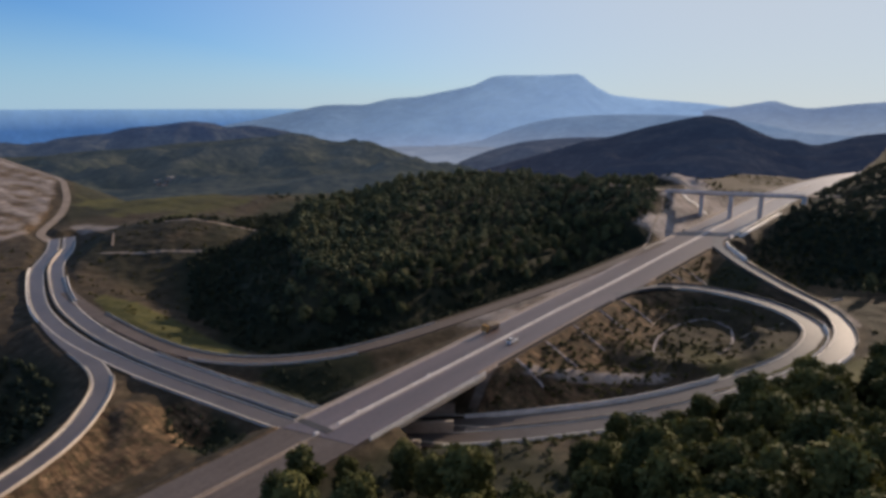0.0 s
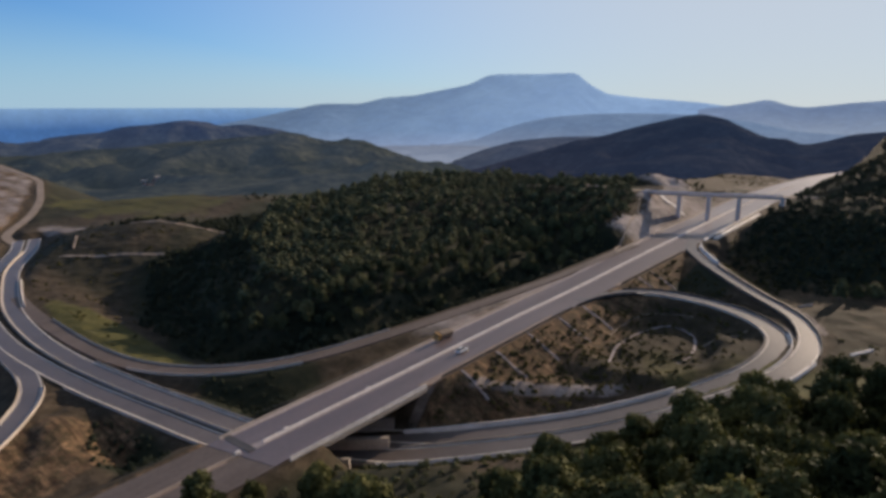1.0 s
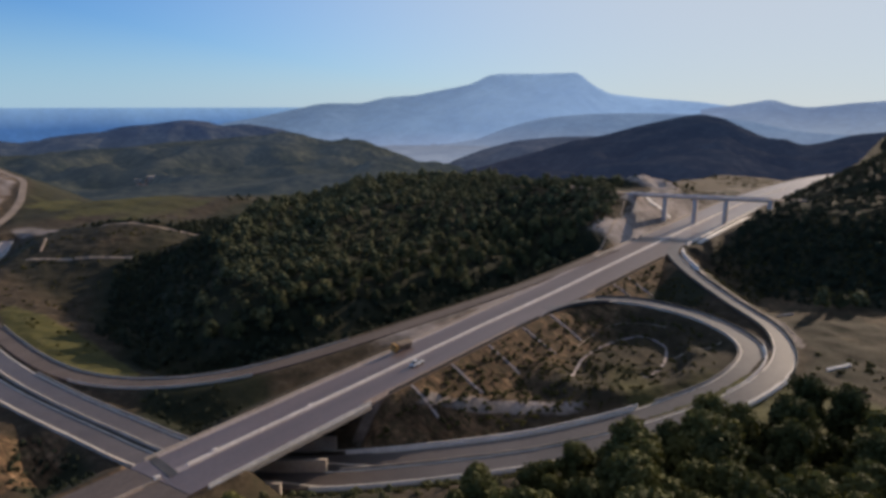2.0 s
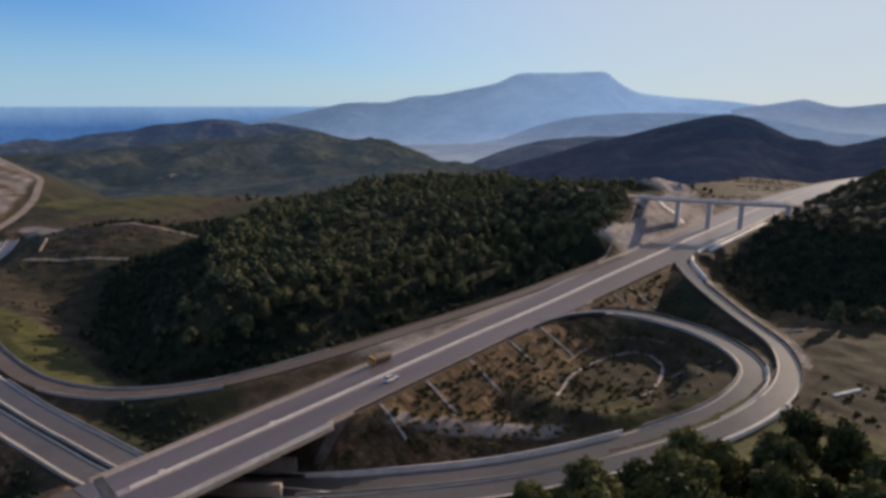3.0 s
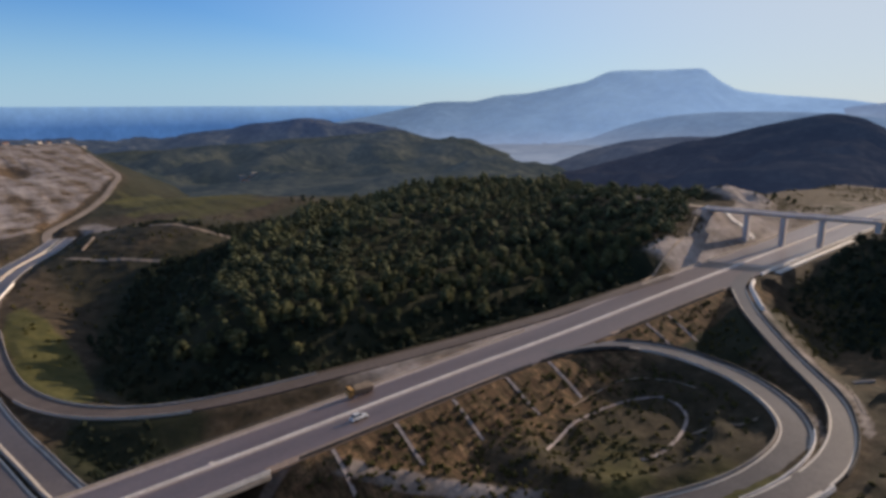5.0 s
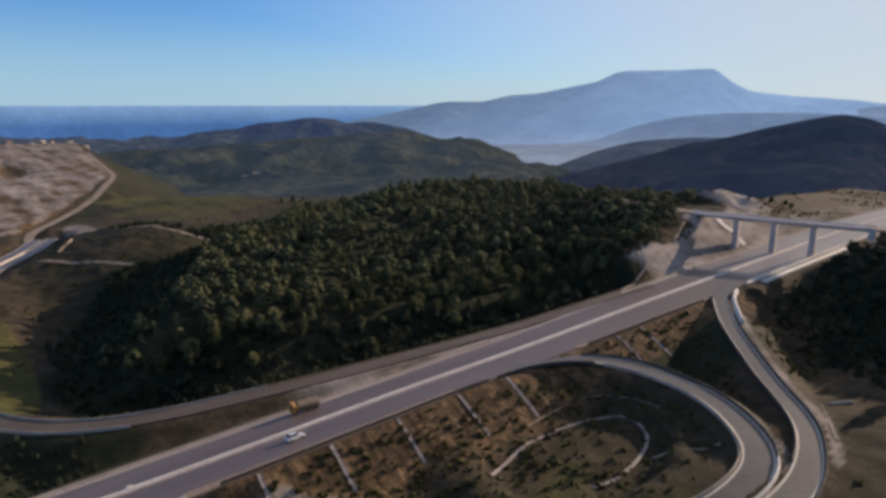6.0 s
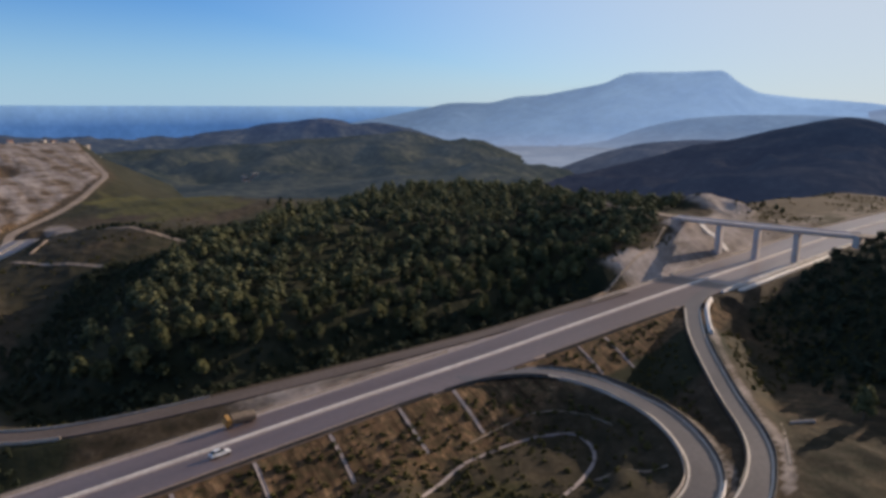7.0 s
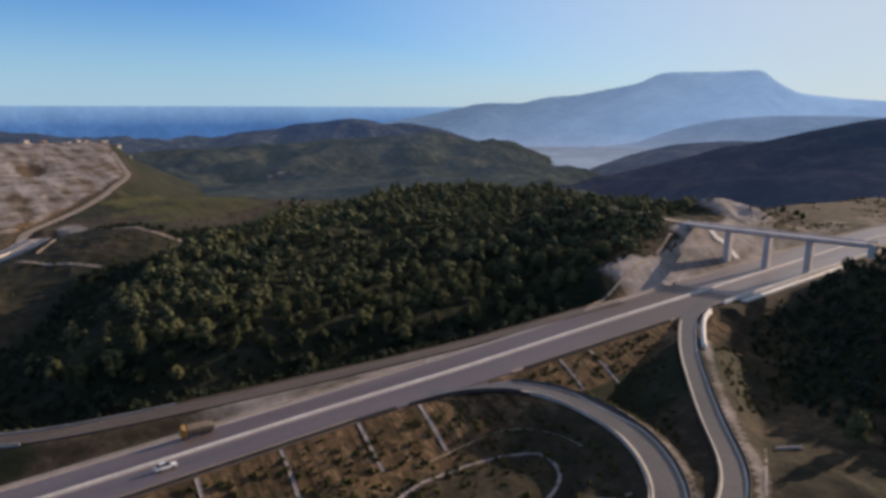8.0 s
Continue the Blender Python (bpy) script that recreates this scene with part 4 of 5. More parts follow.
for cy, length in ((110.5, 6), (122.8, 7), (135.8, 7), (149.5, 7.5), (161.8, 7.5), (197, 6), (206, 7)):
    ob = draped("slope_drain", [(-73.8, cy), (-73.8 + length * 0.6, cy - 0.1), (-73.8 + length * 1.25, cy - 0.5)], 0.8, PALE_BAND, "dusty concrete drain chute down the orange embankment", 0.22)
    ob["group"] = "drain chutes of the embankment"
draped("branch_drain", [(-43.4, 166.3), (-39.6, 169.3), (-35.4, 173.6)], 0.5, CHUTE, "narrow dusty drain leading to the ring drain", 0.12)
draped("bench_drain", [(-63.6, 156), (-64.0, 166), (-61.5, 174), (-56.5, 178.4), (-50, 179)], 0.35, CHUTE, "thin dusty drain round the upper bench of the loop", 0.12)
draped("ring_drain", [(-55.9, 141.6), (-58, 148), (-59.3, 154), (-59.7, 162), (-58.5, 168.7), (-56.5, 172.8), (-52.9, 174.6), (-49.6, 173.6), (-47.0, 170.8), (-45.0, 166.2), (-43.5, 160), (-43.0, 155), (-43.9, 151.5)], 0.75, PALE_BAND, "pale dusty concrete drain curving through the loop's basin", 0.2)
draped("terrace_wall", [(-283, 113), (-291, 117), (-300, 121)], 0.9, DIRT_TRACK, "pale earth wall beside the terraced field", 0.8, "wall")
track("farm_track", [(-296, 143), (-288, 149), (-278, 155), (-266, 162), (-256, 169), (-250, 174)], 3.5, "pale dirt track along the terraced field")
track("terrace_track", [(-279, 106), (-270, 112), (-262, 117.5), (-254, 125), (-245, 133)], 2.5, "pale dirt track below the terraced field")
draped("slope_drain", [(-98.5, 232), (-101.5, 246), (-106, 263), (-109, 275), (-113, 286)], 0.8, CHUTE, "thin dusty drain up the cut slope", 0.2)
draped("slope_drain", [(-99.5, 304), (-106, 304.5), (-114.5, 305.5)], 3.0, PALE_CONCRETE, "white concrete drain down the cut slope by the overpass", 0.5)
draped("slope_drain", [(-31.8, 202.2), (-29, 197.5), (-26, 192), (-23.4, 187.5)], 0.5, CONCRETE, "thin concrete drain along the bare verge of the slip road", 0.15)
draped("culvert_head", [(-30.6, 203.2), (-29.6, 205), (-27.8, 206.2)], 0.7, CONCRETE, "small curved concrete culvert head beside the field", 0.5)
draped("kerb_wall", [(-13, 168), (-11.3, 171), (-10, 174)], 0.8, PALE_CONCRETE, "short white concrete wall above the slip road", 0.5, "wall")


# ---------------------------------------------------------------- trees
def clump(rng, centre, r, squash, level):
    bm = bmesh.new()
    bmesh.ops.create_icosphere(bm, subdivisions=level, radius=1.0)
    vs = [(v.co * r * rng.uniform(0.72, 1.2)) for v in bm.verts]
    v = np.array([(c.x, c.y, c.z * squash) for c in vs]) + centre
    f = [[w.index for w in face.verts] for face in bm.faces]
    bm.free()
    return v, f


def crown_arrays(seed, radius, tall, clumps, tufts, level, tuft):
    """An uneven pine crown: many small clumps of foliage with loose tufts standing out of them."""
    rng = random.Random(seed)
    verts, faces = [], []

    def add(v, f):
        base = len(verts)
        verts.extend(map(tuple, v))
        faces.extend([[base + i for i in q] for q in f])

    centres = []
    for k in range(clumps):
        u = (k + 0.5) / clumps
        hgt = 0.18 + 0.82 * u
        wide = radius * math.sin(math.pi * min(0.95, 0.25 + 0.66 * u)) ** 0.8
        a = k * 2.4 + rng.uniform(-0.5, 0.5)
        rr = wide * rng.uniform(0.25, 0.78) if k < clumps - 1 else 0.1
        c = np.array([math.cos(a) * rr, math.sin(a) * rr, tall * hgt * rng.uniform(0.88, 1.0)])
        r = radius * rng.uniform(0.30, 0.50) * (11 / max(clumps, 11)) ** 0.3
        centres.append((c, r))
        add(*clump(rng, c, r * 0.9, rng.uniform(0.7, 1.0), level))
    for _ in range(tufts):
        c, r = rng.choice(centres)
        d = Vector((rng.gauss(0, 1), rng.gauss(0, 1), rng.gauss(0.15, 0.9))).normalized()
        p = Vector(c) + d * r * rng.uniform(0.75, 1.3)
        s = tuft * rng.uniform(0.5, 1.35)
        n = (d + Vector((rng.gauss(0, 0.55), rng.gauss(0, 0.55), rng.gauss(0, 0.55)))).normalized()
        b = n.orthogonal().normalized()
        b = (b * math.cos(s * 50) + n.cross(b) * math.sin(s * 50)).normalized()
        a = n.cross(b)
        add([p - b * s * 0.5, p + b * s * 0.5, p + a * s], [[0, 1, 2]])
    return np.array(verts), faces


def trunk_arrays(seed, tall, r):
    """A tapered, slightly bent trunk with three limbs."""
    rng = random.Random(seed)
    verts, faces = [], []

    def limb(path, r0, r1, sides):
        base = len(verts)
        for i, p in enumerate(path):
            rad = r0 + (r1 - r0) * i / (len(path) - 1)
            for k in range(sides):
                a = 6.283 * k / sides
                verts.append((p[0] + math.cos(a) * rad, p[1] + math.sin(a) * rad, p[2]))
        for i in range(len(path) - 1):
            for k in range(sides):
                a, b = base + i * sides + k, base + i * sides + (k + 1) % sides
                faces.append([a, b, b + sides, a + sides])

    lean = (rng.uniform(-0.25, 0.25), rng.uniform(-0.25, 0.25))
    limb([(0, 0, -0.6), (lean[0] * 0.4, lean[1] * 0.4, tall * 0.45), (lean[0], lean[1], tall)], r, r * 0.35, 6)
    for k in range(3):
        a = k * 2.1 + rng.uniform(0, 1)
        z0 = tall * rng.uniform(0.4, 0.7)
        limb([(lean[0] * 0.4, lean[1] * 0.4, z0), (math.cos(a) * 0.9, math.sin(a) * 0.9, z0 + 0.9), (math.cos(a) * 1.7, math.sin(a) * 1.7, z0 + 1.6)], r * 0.4, r * 0.12, 4)
    return np.array(verts), faces


def mesh_of(name, v, f, mat):
    me = bpy.data.meshes.new(name)
    me.from_pydata([tuple(p) for p in v], [], f)
    me.materials.append(mat)
    me.shade_smooth()
    return me


NEAR = [(mesh_of("crown", *crown_arrays(100 + k, 2.9 + 0.25 * (k % 3), 6.0 + 0.6 * (k % 4), 18, 4200, 1, 0.5), LEAF), mesh_of("trunk", *trunk_arrays(k, 5.0, 0.24), BARK)) for k in range(5)]
MID = [(mesh_of("crown", *crown_arrays(200 + k, 2.7 + 0.3 * (k % 3), 5.2 + 0.6 * (k % 4), 10, 900, 1, 0.75), LEAF_HILL), mesh_of("trunk", *trunk_arrays(50 + k, 4.4, 0.2), BARK)) for k in range(6)]
FAR = [crown_arrays(300 + k, 2.7 + 0.3 * (k % 3), 5.0 + 0.6 * (k % 4), 8, 120, 1, 0.8) for k in range(6)]
LOW = [crown_arrays(400 + k, 0.9, 0.9, 3, 40, 1, 0.45) for k in range(5)]


def tree(pair, x, y, z, size, turn, label, group):
    root = tagged(new("pine_tree"), label, "tree", group)
    root.matrix_world = pose(x, y, z, 0, 0, turn) @ Matrix.Diagonal((size, size, size, 1))
    for name, me, dz in (("trunk", pair[1], 0.0), ("crown", pair[0], 1.3)):
        ob = new(name, me)
        ob.parent, ob.location = root, (0, 0, dz)
    return root


def scattered(seed, lo, hi, gap, accept):
    """Places in grid units on a jittered lattice, kept where accept(x, y) says."""
    rng = np.random.RandomState(seed)
    xs, ys = np.arange(lo[0], hi[0], gap), np.arange(lo[1], hi[1], gap * 0.87)
    px, py = np.meshgrid(xs, ys)
    px = px + (np.arange(len(ys)) % 2)[:, None] * gap / 2
    px, py = px.ravel() + rng.uniform(-0.45, 0.45, px.size) * gap, py.ravel() + rng.uniform(-0.45, 0.45, px.size) * gap
    ok = accept(px, py, rng)
    return px[ok], py[ok]


ROUTES = [(motorway, 15), (loop_road, 5.5), (outer_road, 5.5), (north_ramp, 5.5), (south_ramp, 5.5)]


def clear_of_roads(x, y, margin=0.0):
    ok = np.ones(len(x), bool)
    for r, w in ROUTES:
        off, _, _ = r.near(x * G, y * G)
        ok &= np.abs(off / G) > w + margin
    return ok


def hill_trees(x, y, rng):
    d = inside_depth(x, y, HILL)
    d = np.where(inside_depth(x, y, FIELD) > -1.5, -9, d)
    gaps = waves(x, y, 26, 77)
    return (d > np.where(y < 215, 4.0, 1.5) + 18.0 * smooth(-150, -170, x) * (y < 205) + 3.0 * gaps * (y < 215)) & clear_of_roads(x, y, 0.5) & (gaps > -0.62) & ~((x < -225) & (y < 150) & (gaps > -0.1)) & ~((x > -106.5) & (y > 246)) & ~((x > -112.5) & (y > 268)) & ~((x > -130) & (y > 298)) & (rng.rand(len(x)) < 0.8)


def ridge_trees(x, y, rng):
    h = bump(x, y, 12, 40, 60, 64, 31)
    o, _, _ = outer_road.near(x * G, y * G)
    o = -o / G
    front = smooth(4, 30, o + 6 * waves(x, y, 24, 5)) * (1 - 0.55 * smooth(-30, -58, x))
    open_slope = (x < 2.6 - 0.613 * (y - 5.7)) & ((x > 2.6 - 0.854 * (y - 5.7)) & (np.hypot(x, y) > 66) | (np.hypot(x, y) > 92))
    return ~(open_slope & (rng.rand(len(x)) < 0.93)) & (o > 4 + 18 * smooth(-10, -20, x)) & (h > 3.0) & clear_of_roads(x, y, 1.5) & (y < 146 - 0.25 * x) & (rng.rand(len(x)) < 0.12 + 0.8 * front)


def right_trees(x, y, rng):
    foot = np.interp(x, [-68, -63, -45, -35, -26, -15, 40], [260, 255, 235, 227, 221, 224, 228])
    e = (y - foot) / 100 * (x > -64)
    road = over_road.near(x * G, y * G)[0]
    e = np.where((x < MX + 23) & (y > 255), 0, e)
    return (e > 0.06 + 0.08 * smooth(-30, -44, x) + 0.03 * waves(x, y, 20, 9)) & clear_of_roads(x, y, 1.0) & (np.abs(road) / G > 6) & (rng.rand(len(x)) < 0.92)


def hollow_trees(x, y, rng):
    h = bump(x, y, -185, 22, 42, 30, 9)
    return (np.hypot((x + 176) / 36, (y - 30) / 19) < 1) & clear_of_roads(x, y, 0.2) & (rng.rand(len(x)) < 0.95) | (h > 1.2) & (h < 6) & clear_of_roads(x, y, 1.0) & (y < 20) & (rng.rand(len(x)) < 0.6)


rng = random.Random(5)
hx, hy = scattered(11, (-335, 85), (-100, 420), 4.25, hill_trees)
rx, ry = scattered(12, (-95, -60), (118, 150), 5.0, ridge_trees)
qx, qy = scattered(13, (-75, 205), (140, 420), 3.9, right_trees)
sx, sy = scattered(14, (-250, -20), (-120, 58), 3.6, hollow_trees)
# the ridge nearest the flight and the hill's foot along the motorway are single trees
near_ridge = (ry > 40) & (ry < 150) & (rx < 14)
closest = np.argsort(-ry + 0.35 * rx)
closest = closest[near_ridge[closest]][:200]
near_ridge[:] = False
near_ridge[closest] = True
foot_strip = (hx > -150) & (hy > 88) & (hy < 255)
for x, y in zip(rx[near_ridge], ry[near_ridge]):
    z = float(height([x * G], [y * G])[0])
    tree(NEAR[rng.randrange(5)], x * G, y * G, z - 0.1, rng.uniform(0.75, 1.5) * (1.0 if x > -24 else 0.8 if x > -42 else 1.05), rng.uniform(0, 360), "round-crowned dark green pine on the ridge slope", "ridge pines")
fx, fy = hx[foot_strip], hy[foot_strip]
fz = height(fx * G, fy * G)
count = 0
taken = np.zeros(len(fx), bool)
for k in np.argsort(-fx):
    if count < 180:
        tree(MID[rng.randrange(6)], fx[k] * G, fy[k] * G, float(fz[k]) - 0.1, rng.uniform(0.5, 0.95), rng.uniform(0, 360), "dark green pine on the wooded hill above the motorway", "hill pines")
        taken[k] = True
        count += 1

# lone trees: on the plain behind the overpass, and at the foot of the wood beside the brown field
for x, y, size, text in ((-133, 394, 0.6, "small dark tree standing alone on the pale plain"), (-124, 389, 0.5, "small dark tree standing alone on the pale plain"), (-119, 384, 0.55, "small dark tree standing alone on the pale plain"), (-22.5, 212, 0.95, "round grey-green tree at the edge of the brown field"), (-18.8, 216, 0.75, "round grey-green tree at the edge of the brown field"), (-15.5, 219, 0.9, "round grey-green tree at the edge of the brown field")):
    tree(MID[rng.randrange(6)], x * G, y * G, float(height([x * G], [y * G])[0]) - 0.1, size, rng.uniform(0, 360), text, "lone trees")


def woods(name, xs, ys, stock, lo, hi, mat, label, lift=1.2, seed=1):
    """All further trees of a wood, too many to count, as one mesh."""
    rng = np.random.RandomState(seed)
    zs = height(xs * G, ys * G)
    vv, ff, base = [], [], 0
    for x, y, z in zip(xs, ys, zs):
        v, f = stock[rng.randint(len(stock))]
        s, a = rng.uniform(lo, hi), rng.uniform(0, 6.28)
        c, d = math.cos(a) * s, math.sin(a) * s
        w = np.stack([v[:, 0] * c - v[:, 1] * d + x * G, v[:, 0] * d + v[:, 1] * c + y * G, v[:, 2] * s * rng.uniform(0.72, 1.0) + z + lift * s - 0.2], 1)
        vv.append(w)
        ff.append(np.array(f) + base)
        base += len(v)
    if not vv:
        return None
    v, f = np.concatenate(vv), np.concatenate(ff)
    me = bpy.data.meshes.new(name)
    me.vertices.add(len(v))
    me.vertices.foreach_set("co", v.ravel())
    me.loops.add(f.size)
    me.loops.foreach_set("vertex_index", f.ravel())
    me.polygons.add(len(f))
    me.polygons.foreach_set("loop_start", np.arange(0, f.size, 3))
    me.update(calc_edges=True)
    me.shade_smooth()
    me.materials.append(mat)
    return tagged(new(name, me), label, "woods", kind="stuff")


rest = np.ones(len(hx), bool)
rest[np.where(foot_strip)[0][taken]] = False
woods("hill_forest", hx[rest], hy[rest], FAR, 0.42, 1.2, LEAF_FOREST, "dense dark green pine forest covering the hill", seed=2)
woods("ridge_forest", rx[~near_ridge], ry[~near_ridge], FAR, 0.8, 1.25, LEAF_FOREST, "dark green pine wood on the near ridge", seed=3)
# the dark leaf colour stands in for the slope's shade
woods("east_forest", qx, qy, FAR, 0.38, 0.68, LEAF_DARKENED, "pine wood painted dark for shade on the slope beside the overpass", seed=4)
wx, wy = scattered(16, (-900, 240), (-60, 1150), 8.0, lambda x, y, rng: (y - 0.1 * x > 225) & (inside_depth(x, y, HILL) < -4) & (x < -215 - 0.2 * (y - 300)) & (y > quarry_line(np.minimum(x, -350)) + 15)
                   & (waves(x, y, 110, 51) + 0.6 * waves(x, y, 40, 52) > -0.2) & (np.hypot(x - 8, y - 52) < 425) & (rng.rand(len(x)) < np.where(np.hypot((x + 415) / 95, (y - 200) / 42) > 1.0, 0.85, 0.12)))
FARTHER = [crown_arrays(500 + k, 3.4, 4.6, 3, 10, 1, 1.4) for k in range(4)]
woods("valley_woods", wx, wy, FARTHER, 0.5, 1.1, LEAF_DARKENED, "distant patches of dark woodland in the valley", lift=0.4, seed=9)
# deep shade of the hollow is painted into these leaves
woods("hollow_forest", sx, sy, FAR, 0.4, 0.75, LEAF_DARKENED, "trees painted dark for shade in the hollow beside the south ramp", seed=6)


def shrub_places(x, y, rng):
    off, _, _ = motorway.near(x * G, y * G)
    off = off / G
    w = waves(x, y, 14, 40)
    a = (off > 13.2) & (off < 46) & (y > 88) & (y < 240) & (x < -30)
    b = (x > -330) & (x < -120) & (y > 60) & (y < 190)
    c = (x > -72) & (x < 20) & (y > 58) & (y < 178)
    e = (y > np.interp(x, [-68, -63, -45, -35, -26, -15, 40], [260, 255, 235, 227, 221, 224, 228])) & (x > -70) & (x < 20) & (y < 275)
    f = (x > -126) & (x < -107) & (y > 232) & (y < 284)
    g = (x > -170) & (x < -98) & (y > 318) & (y < 500) & (waves(x, y, 40, 47) > 0.0) & (rng.rand(len(x)) < 0.3)
    keep = np.ones(len(x), bool)
    for r, wd in ROUTES[1:]:
        o, _, _ = r.near(x * G, y * G)
        keep &= np.abs(o / G) > wd
    keep &= (np.hypot((x + 52) / 16, (y - 159) / 20) > 1) | (rng.rand(len(x)) < 0.75)
    return keep & (np.abs(off) > 13.2) & (g | (f & (rng.rand(len(x)) < 0.5)) | (a & (waves(x, y, 12, 44) > -0.4) & (rng.rand(len(x)) < 0.8)) | (b & (w > 0.15) & (rng.rand(len(x)) < 0.22)) | (c & (w > -0.1) & (rng.rand(len(x)) < 0.3)) | (e & (np.abs(off) > 18) & (rng.rand(len(x)) < 0.8)))


def dark_scrub(x, y, rng):
    foot = np.interp(x, [-68, -63, -45, -35, -26, -15, 40], [260, 255, 235, 227, 221, 224, 228])
    road = over_road.near(x * G, y * G)[0]
    return (y > foot - 3) & (x > -66) & (x < 30) & (y < foot + 45) & clear_of_roads(x, y, 1.0) & ~((x > MX) & (x < MX + 21) & (y > 255)) & (np.abs(road) / G > 6) & (rng.rand(len(x)) < 0.85)


def foot_scrub(x, y, rng):
    d = inside_depth(x, y, HILL)
    d = np.where(inside_depth(x, y, FIELD) > -1.5, -99, d)
    return (d > -4 - 10 * smooth(-150, -185, x)) & (d < 11 + 15 * smooth(-150, -170, x)) & (y < 235) & (y > 90 + 6 * smooth(-150, -165, x)) & clear_of_roads(x, y, -1.5) & (rng.rand(len(x)) < 0.9)


vx, vy = scattered(18, (-300, 85), (-100, 240), 2.6, foot_scrub)
# scrub added in a dark colour to make the foot's black shade
woods("foot_scrub", vx, vy, FAR, 0.28, 0.6, LEAF_DARKENED, "dense scrub painted dark for shade on the foot of the hill", lift=0.3, seed=14)
def hedge_places(x, y, rng):
    mid = np.interp(y, [140, 150, 162, 176, 200], [-303, -293, -273, -258, -262])
    return (np.abs(x - mid) < 5) & (rng.rand(len(x)) < 0.8)


gx2, gy2 = scattered(19, (-315, 138), (-248, 200), 2.8, hedge_places)
woods("field_hedge", gx2, gy2, FAR, 0.25, 0.6, LEAF_DARKENED, "dark hedge of scrub behind the terraced field", lift=0.3, seed=15)
def dark_corners(x, y, rng):
    a = np.hypot((x + 114) / 14, (y - 58) / 6) < 1
    b = np.hypot((x + 117) / 16, (y - 87) / 8) < 1
    return (a | b) & clear_of_roads(x, y, -1.0) & (rng.rand(len(x)) < 0.8)


kx, ky = scattered(20, (-135, 48), (-98, 98), 2.2, dark_corners)
# scrub added in a dark colour to deepen the corners
woods("corner_scrub", kx, ky, FAR, 0.14, 0.34, LEAF_DARKENED, "scrub painted dark for shade and dark soil in the corners between the ramps", lift=0.3, seed=16)


def slope_bushes(x, y, rng):
    return (x > MX + 14) & (x < -28) & (y > 30) & clear_of_roads(x, y, 0.2) & (y < 96) & (rng.rand(len(x)) < 0.55 + 0.3 * waves(x, y, 11, 90))


ox, oy = scattered(21, (-75, 30), (-28, 96), 2.4, slope_bushes)
woods("slope_bushes", ox, oy, FAR, 0.12, 0.36, LEAF_FOREST, "low green bushes on the open slope below the motorway", lift=0.2, seed=17)
ux, uy = scattered(17, (-66, 210), (30, 300), 2.6, dark_scrub)
# dark colour of this scrub imitates the slope turned from the sun
woods("slope_scrub", ux, uy, FAR, 0.22, 0.42, LEAF_DARKENED, "low scrub painted dark for shade on the slope beside the slip road", lift=0.3, seed=12)


bx, by = scattered(15, (-330, 58), (20, 500), 1.6, shrub_places)
woods("shrubs", bx, by, LOW, 0.3, 1.25, SHRUB, "low dry shrubs scattered over the slopes", lift=0.0, seed=8)


# ---------------------------------------------------------------- far land, sea
def ridge(name, near_by, crest, back, profile, foot, mat, label, rough=12.0, step=0.3, seed=1, size=420, rows=26, spurs=0.0):
    """A far range of hills: crest given as (bearing, elevation) in degrees from the middle of the flight. spurs: depth of the gullies that run down it."""
    az = np.arange(profile[0][0], profile[-1][0] + 1e-6, step)
    el = np.interp(az, [p[0] for p in profile], [p[1] for p in profile])
    el[1:-1] = np.convolve(el, np.ones(3) / 3, "valid")
    s = np.concatenate([np.linspace(0, 1, rows), np.linspace(1.08, 2, 8)])
    verts, faces = [], []
    m = len(s)
    for a, e in zip(az, el):
        near = near_by if np.isscalar(near_by) else float(np.interp(a, near_by[0], near_by[1]))
        for t in s:
            r = near + (crest - near) * t if t <= 1 else crest + (back - crest) * (t - 1)
            x, y = EYE.x + r * math.sin(radians(a)), EYE.y + r * math.cos(radians(a))
            zc = EYE.z + crest * math.tan(radians(e))
            zf = EYE.z + near * math.tan(radians(foot)) if t <= 1 else -130
            u = t if t <= 1 else 2 - t
            nz = noise.fractal(Vector((x / size, y / size, seed)), 0.9, 2.1, 6)
            body = math.sin(math.pi * u)
            z = zf + (zc - zf) * u ** 1.15 + nz * rough * (body * 1.3 + 0.12)
            if spurs and t <= 1:
                g = noise.noise(Vector((x / size * 1.7, y / size * 1.7, seed + 9)))
                z += spurs * body * (0.35 - 1.6 * abs(g))
            verts.append((x, y, z))
    for i in range(len(az) - 1):
        for j in range(m - 1):
            a = i * m + j
            faces.append((a, a + m, a + m + 1, a + 1))
    return tagged(mesh_object(name, verts, faces, mat, smooth=True), label, "hills", kind="structure")


MESA = [(-66, -2.6), (-62, -1.9), (-58.5, -1.25), (-56.8, -0.95), (-55, -0.55), (-53, -0.15), (-52.0, 0.1), (-50.5, 0.22), (-48, 0.25), (-45.7, 0.75), (-43.2, 0.9), (-40.7, 1.4), (-38.4, 1.85), (-36.9, 2.6), (-36.0, 2.72), (-33, 2.68), (-29.3, 2.72), (-28.9, 2.3), (-28.2, 1.75), (-26.7, 1.0), (-24, 0.65), (-19.3, 0.25), (-16, -0.2), (-8, -1.2)]
RIGHT_FAR = [(-24, -1.6), (-21.7, -1.1), (-19.2, -0.26), (-16.7, 0.05), (-15.2, 0.3), (-14.4, 0.47), (-12.7, -0.05), (-11.6, -0.17), (-9, 0.15), (-6.7, 0.34), (0, 0.8), (12, 0.2), (40, -1)]
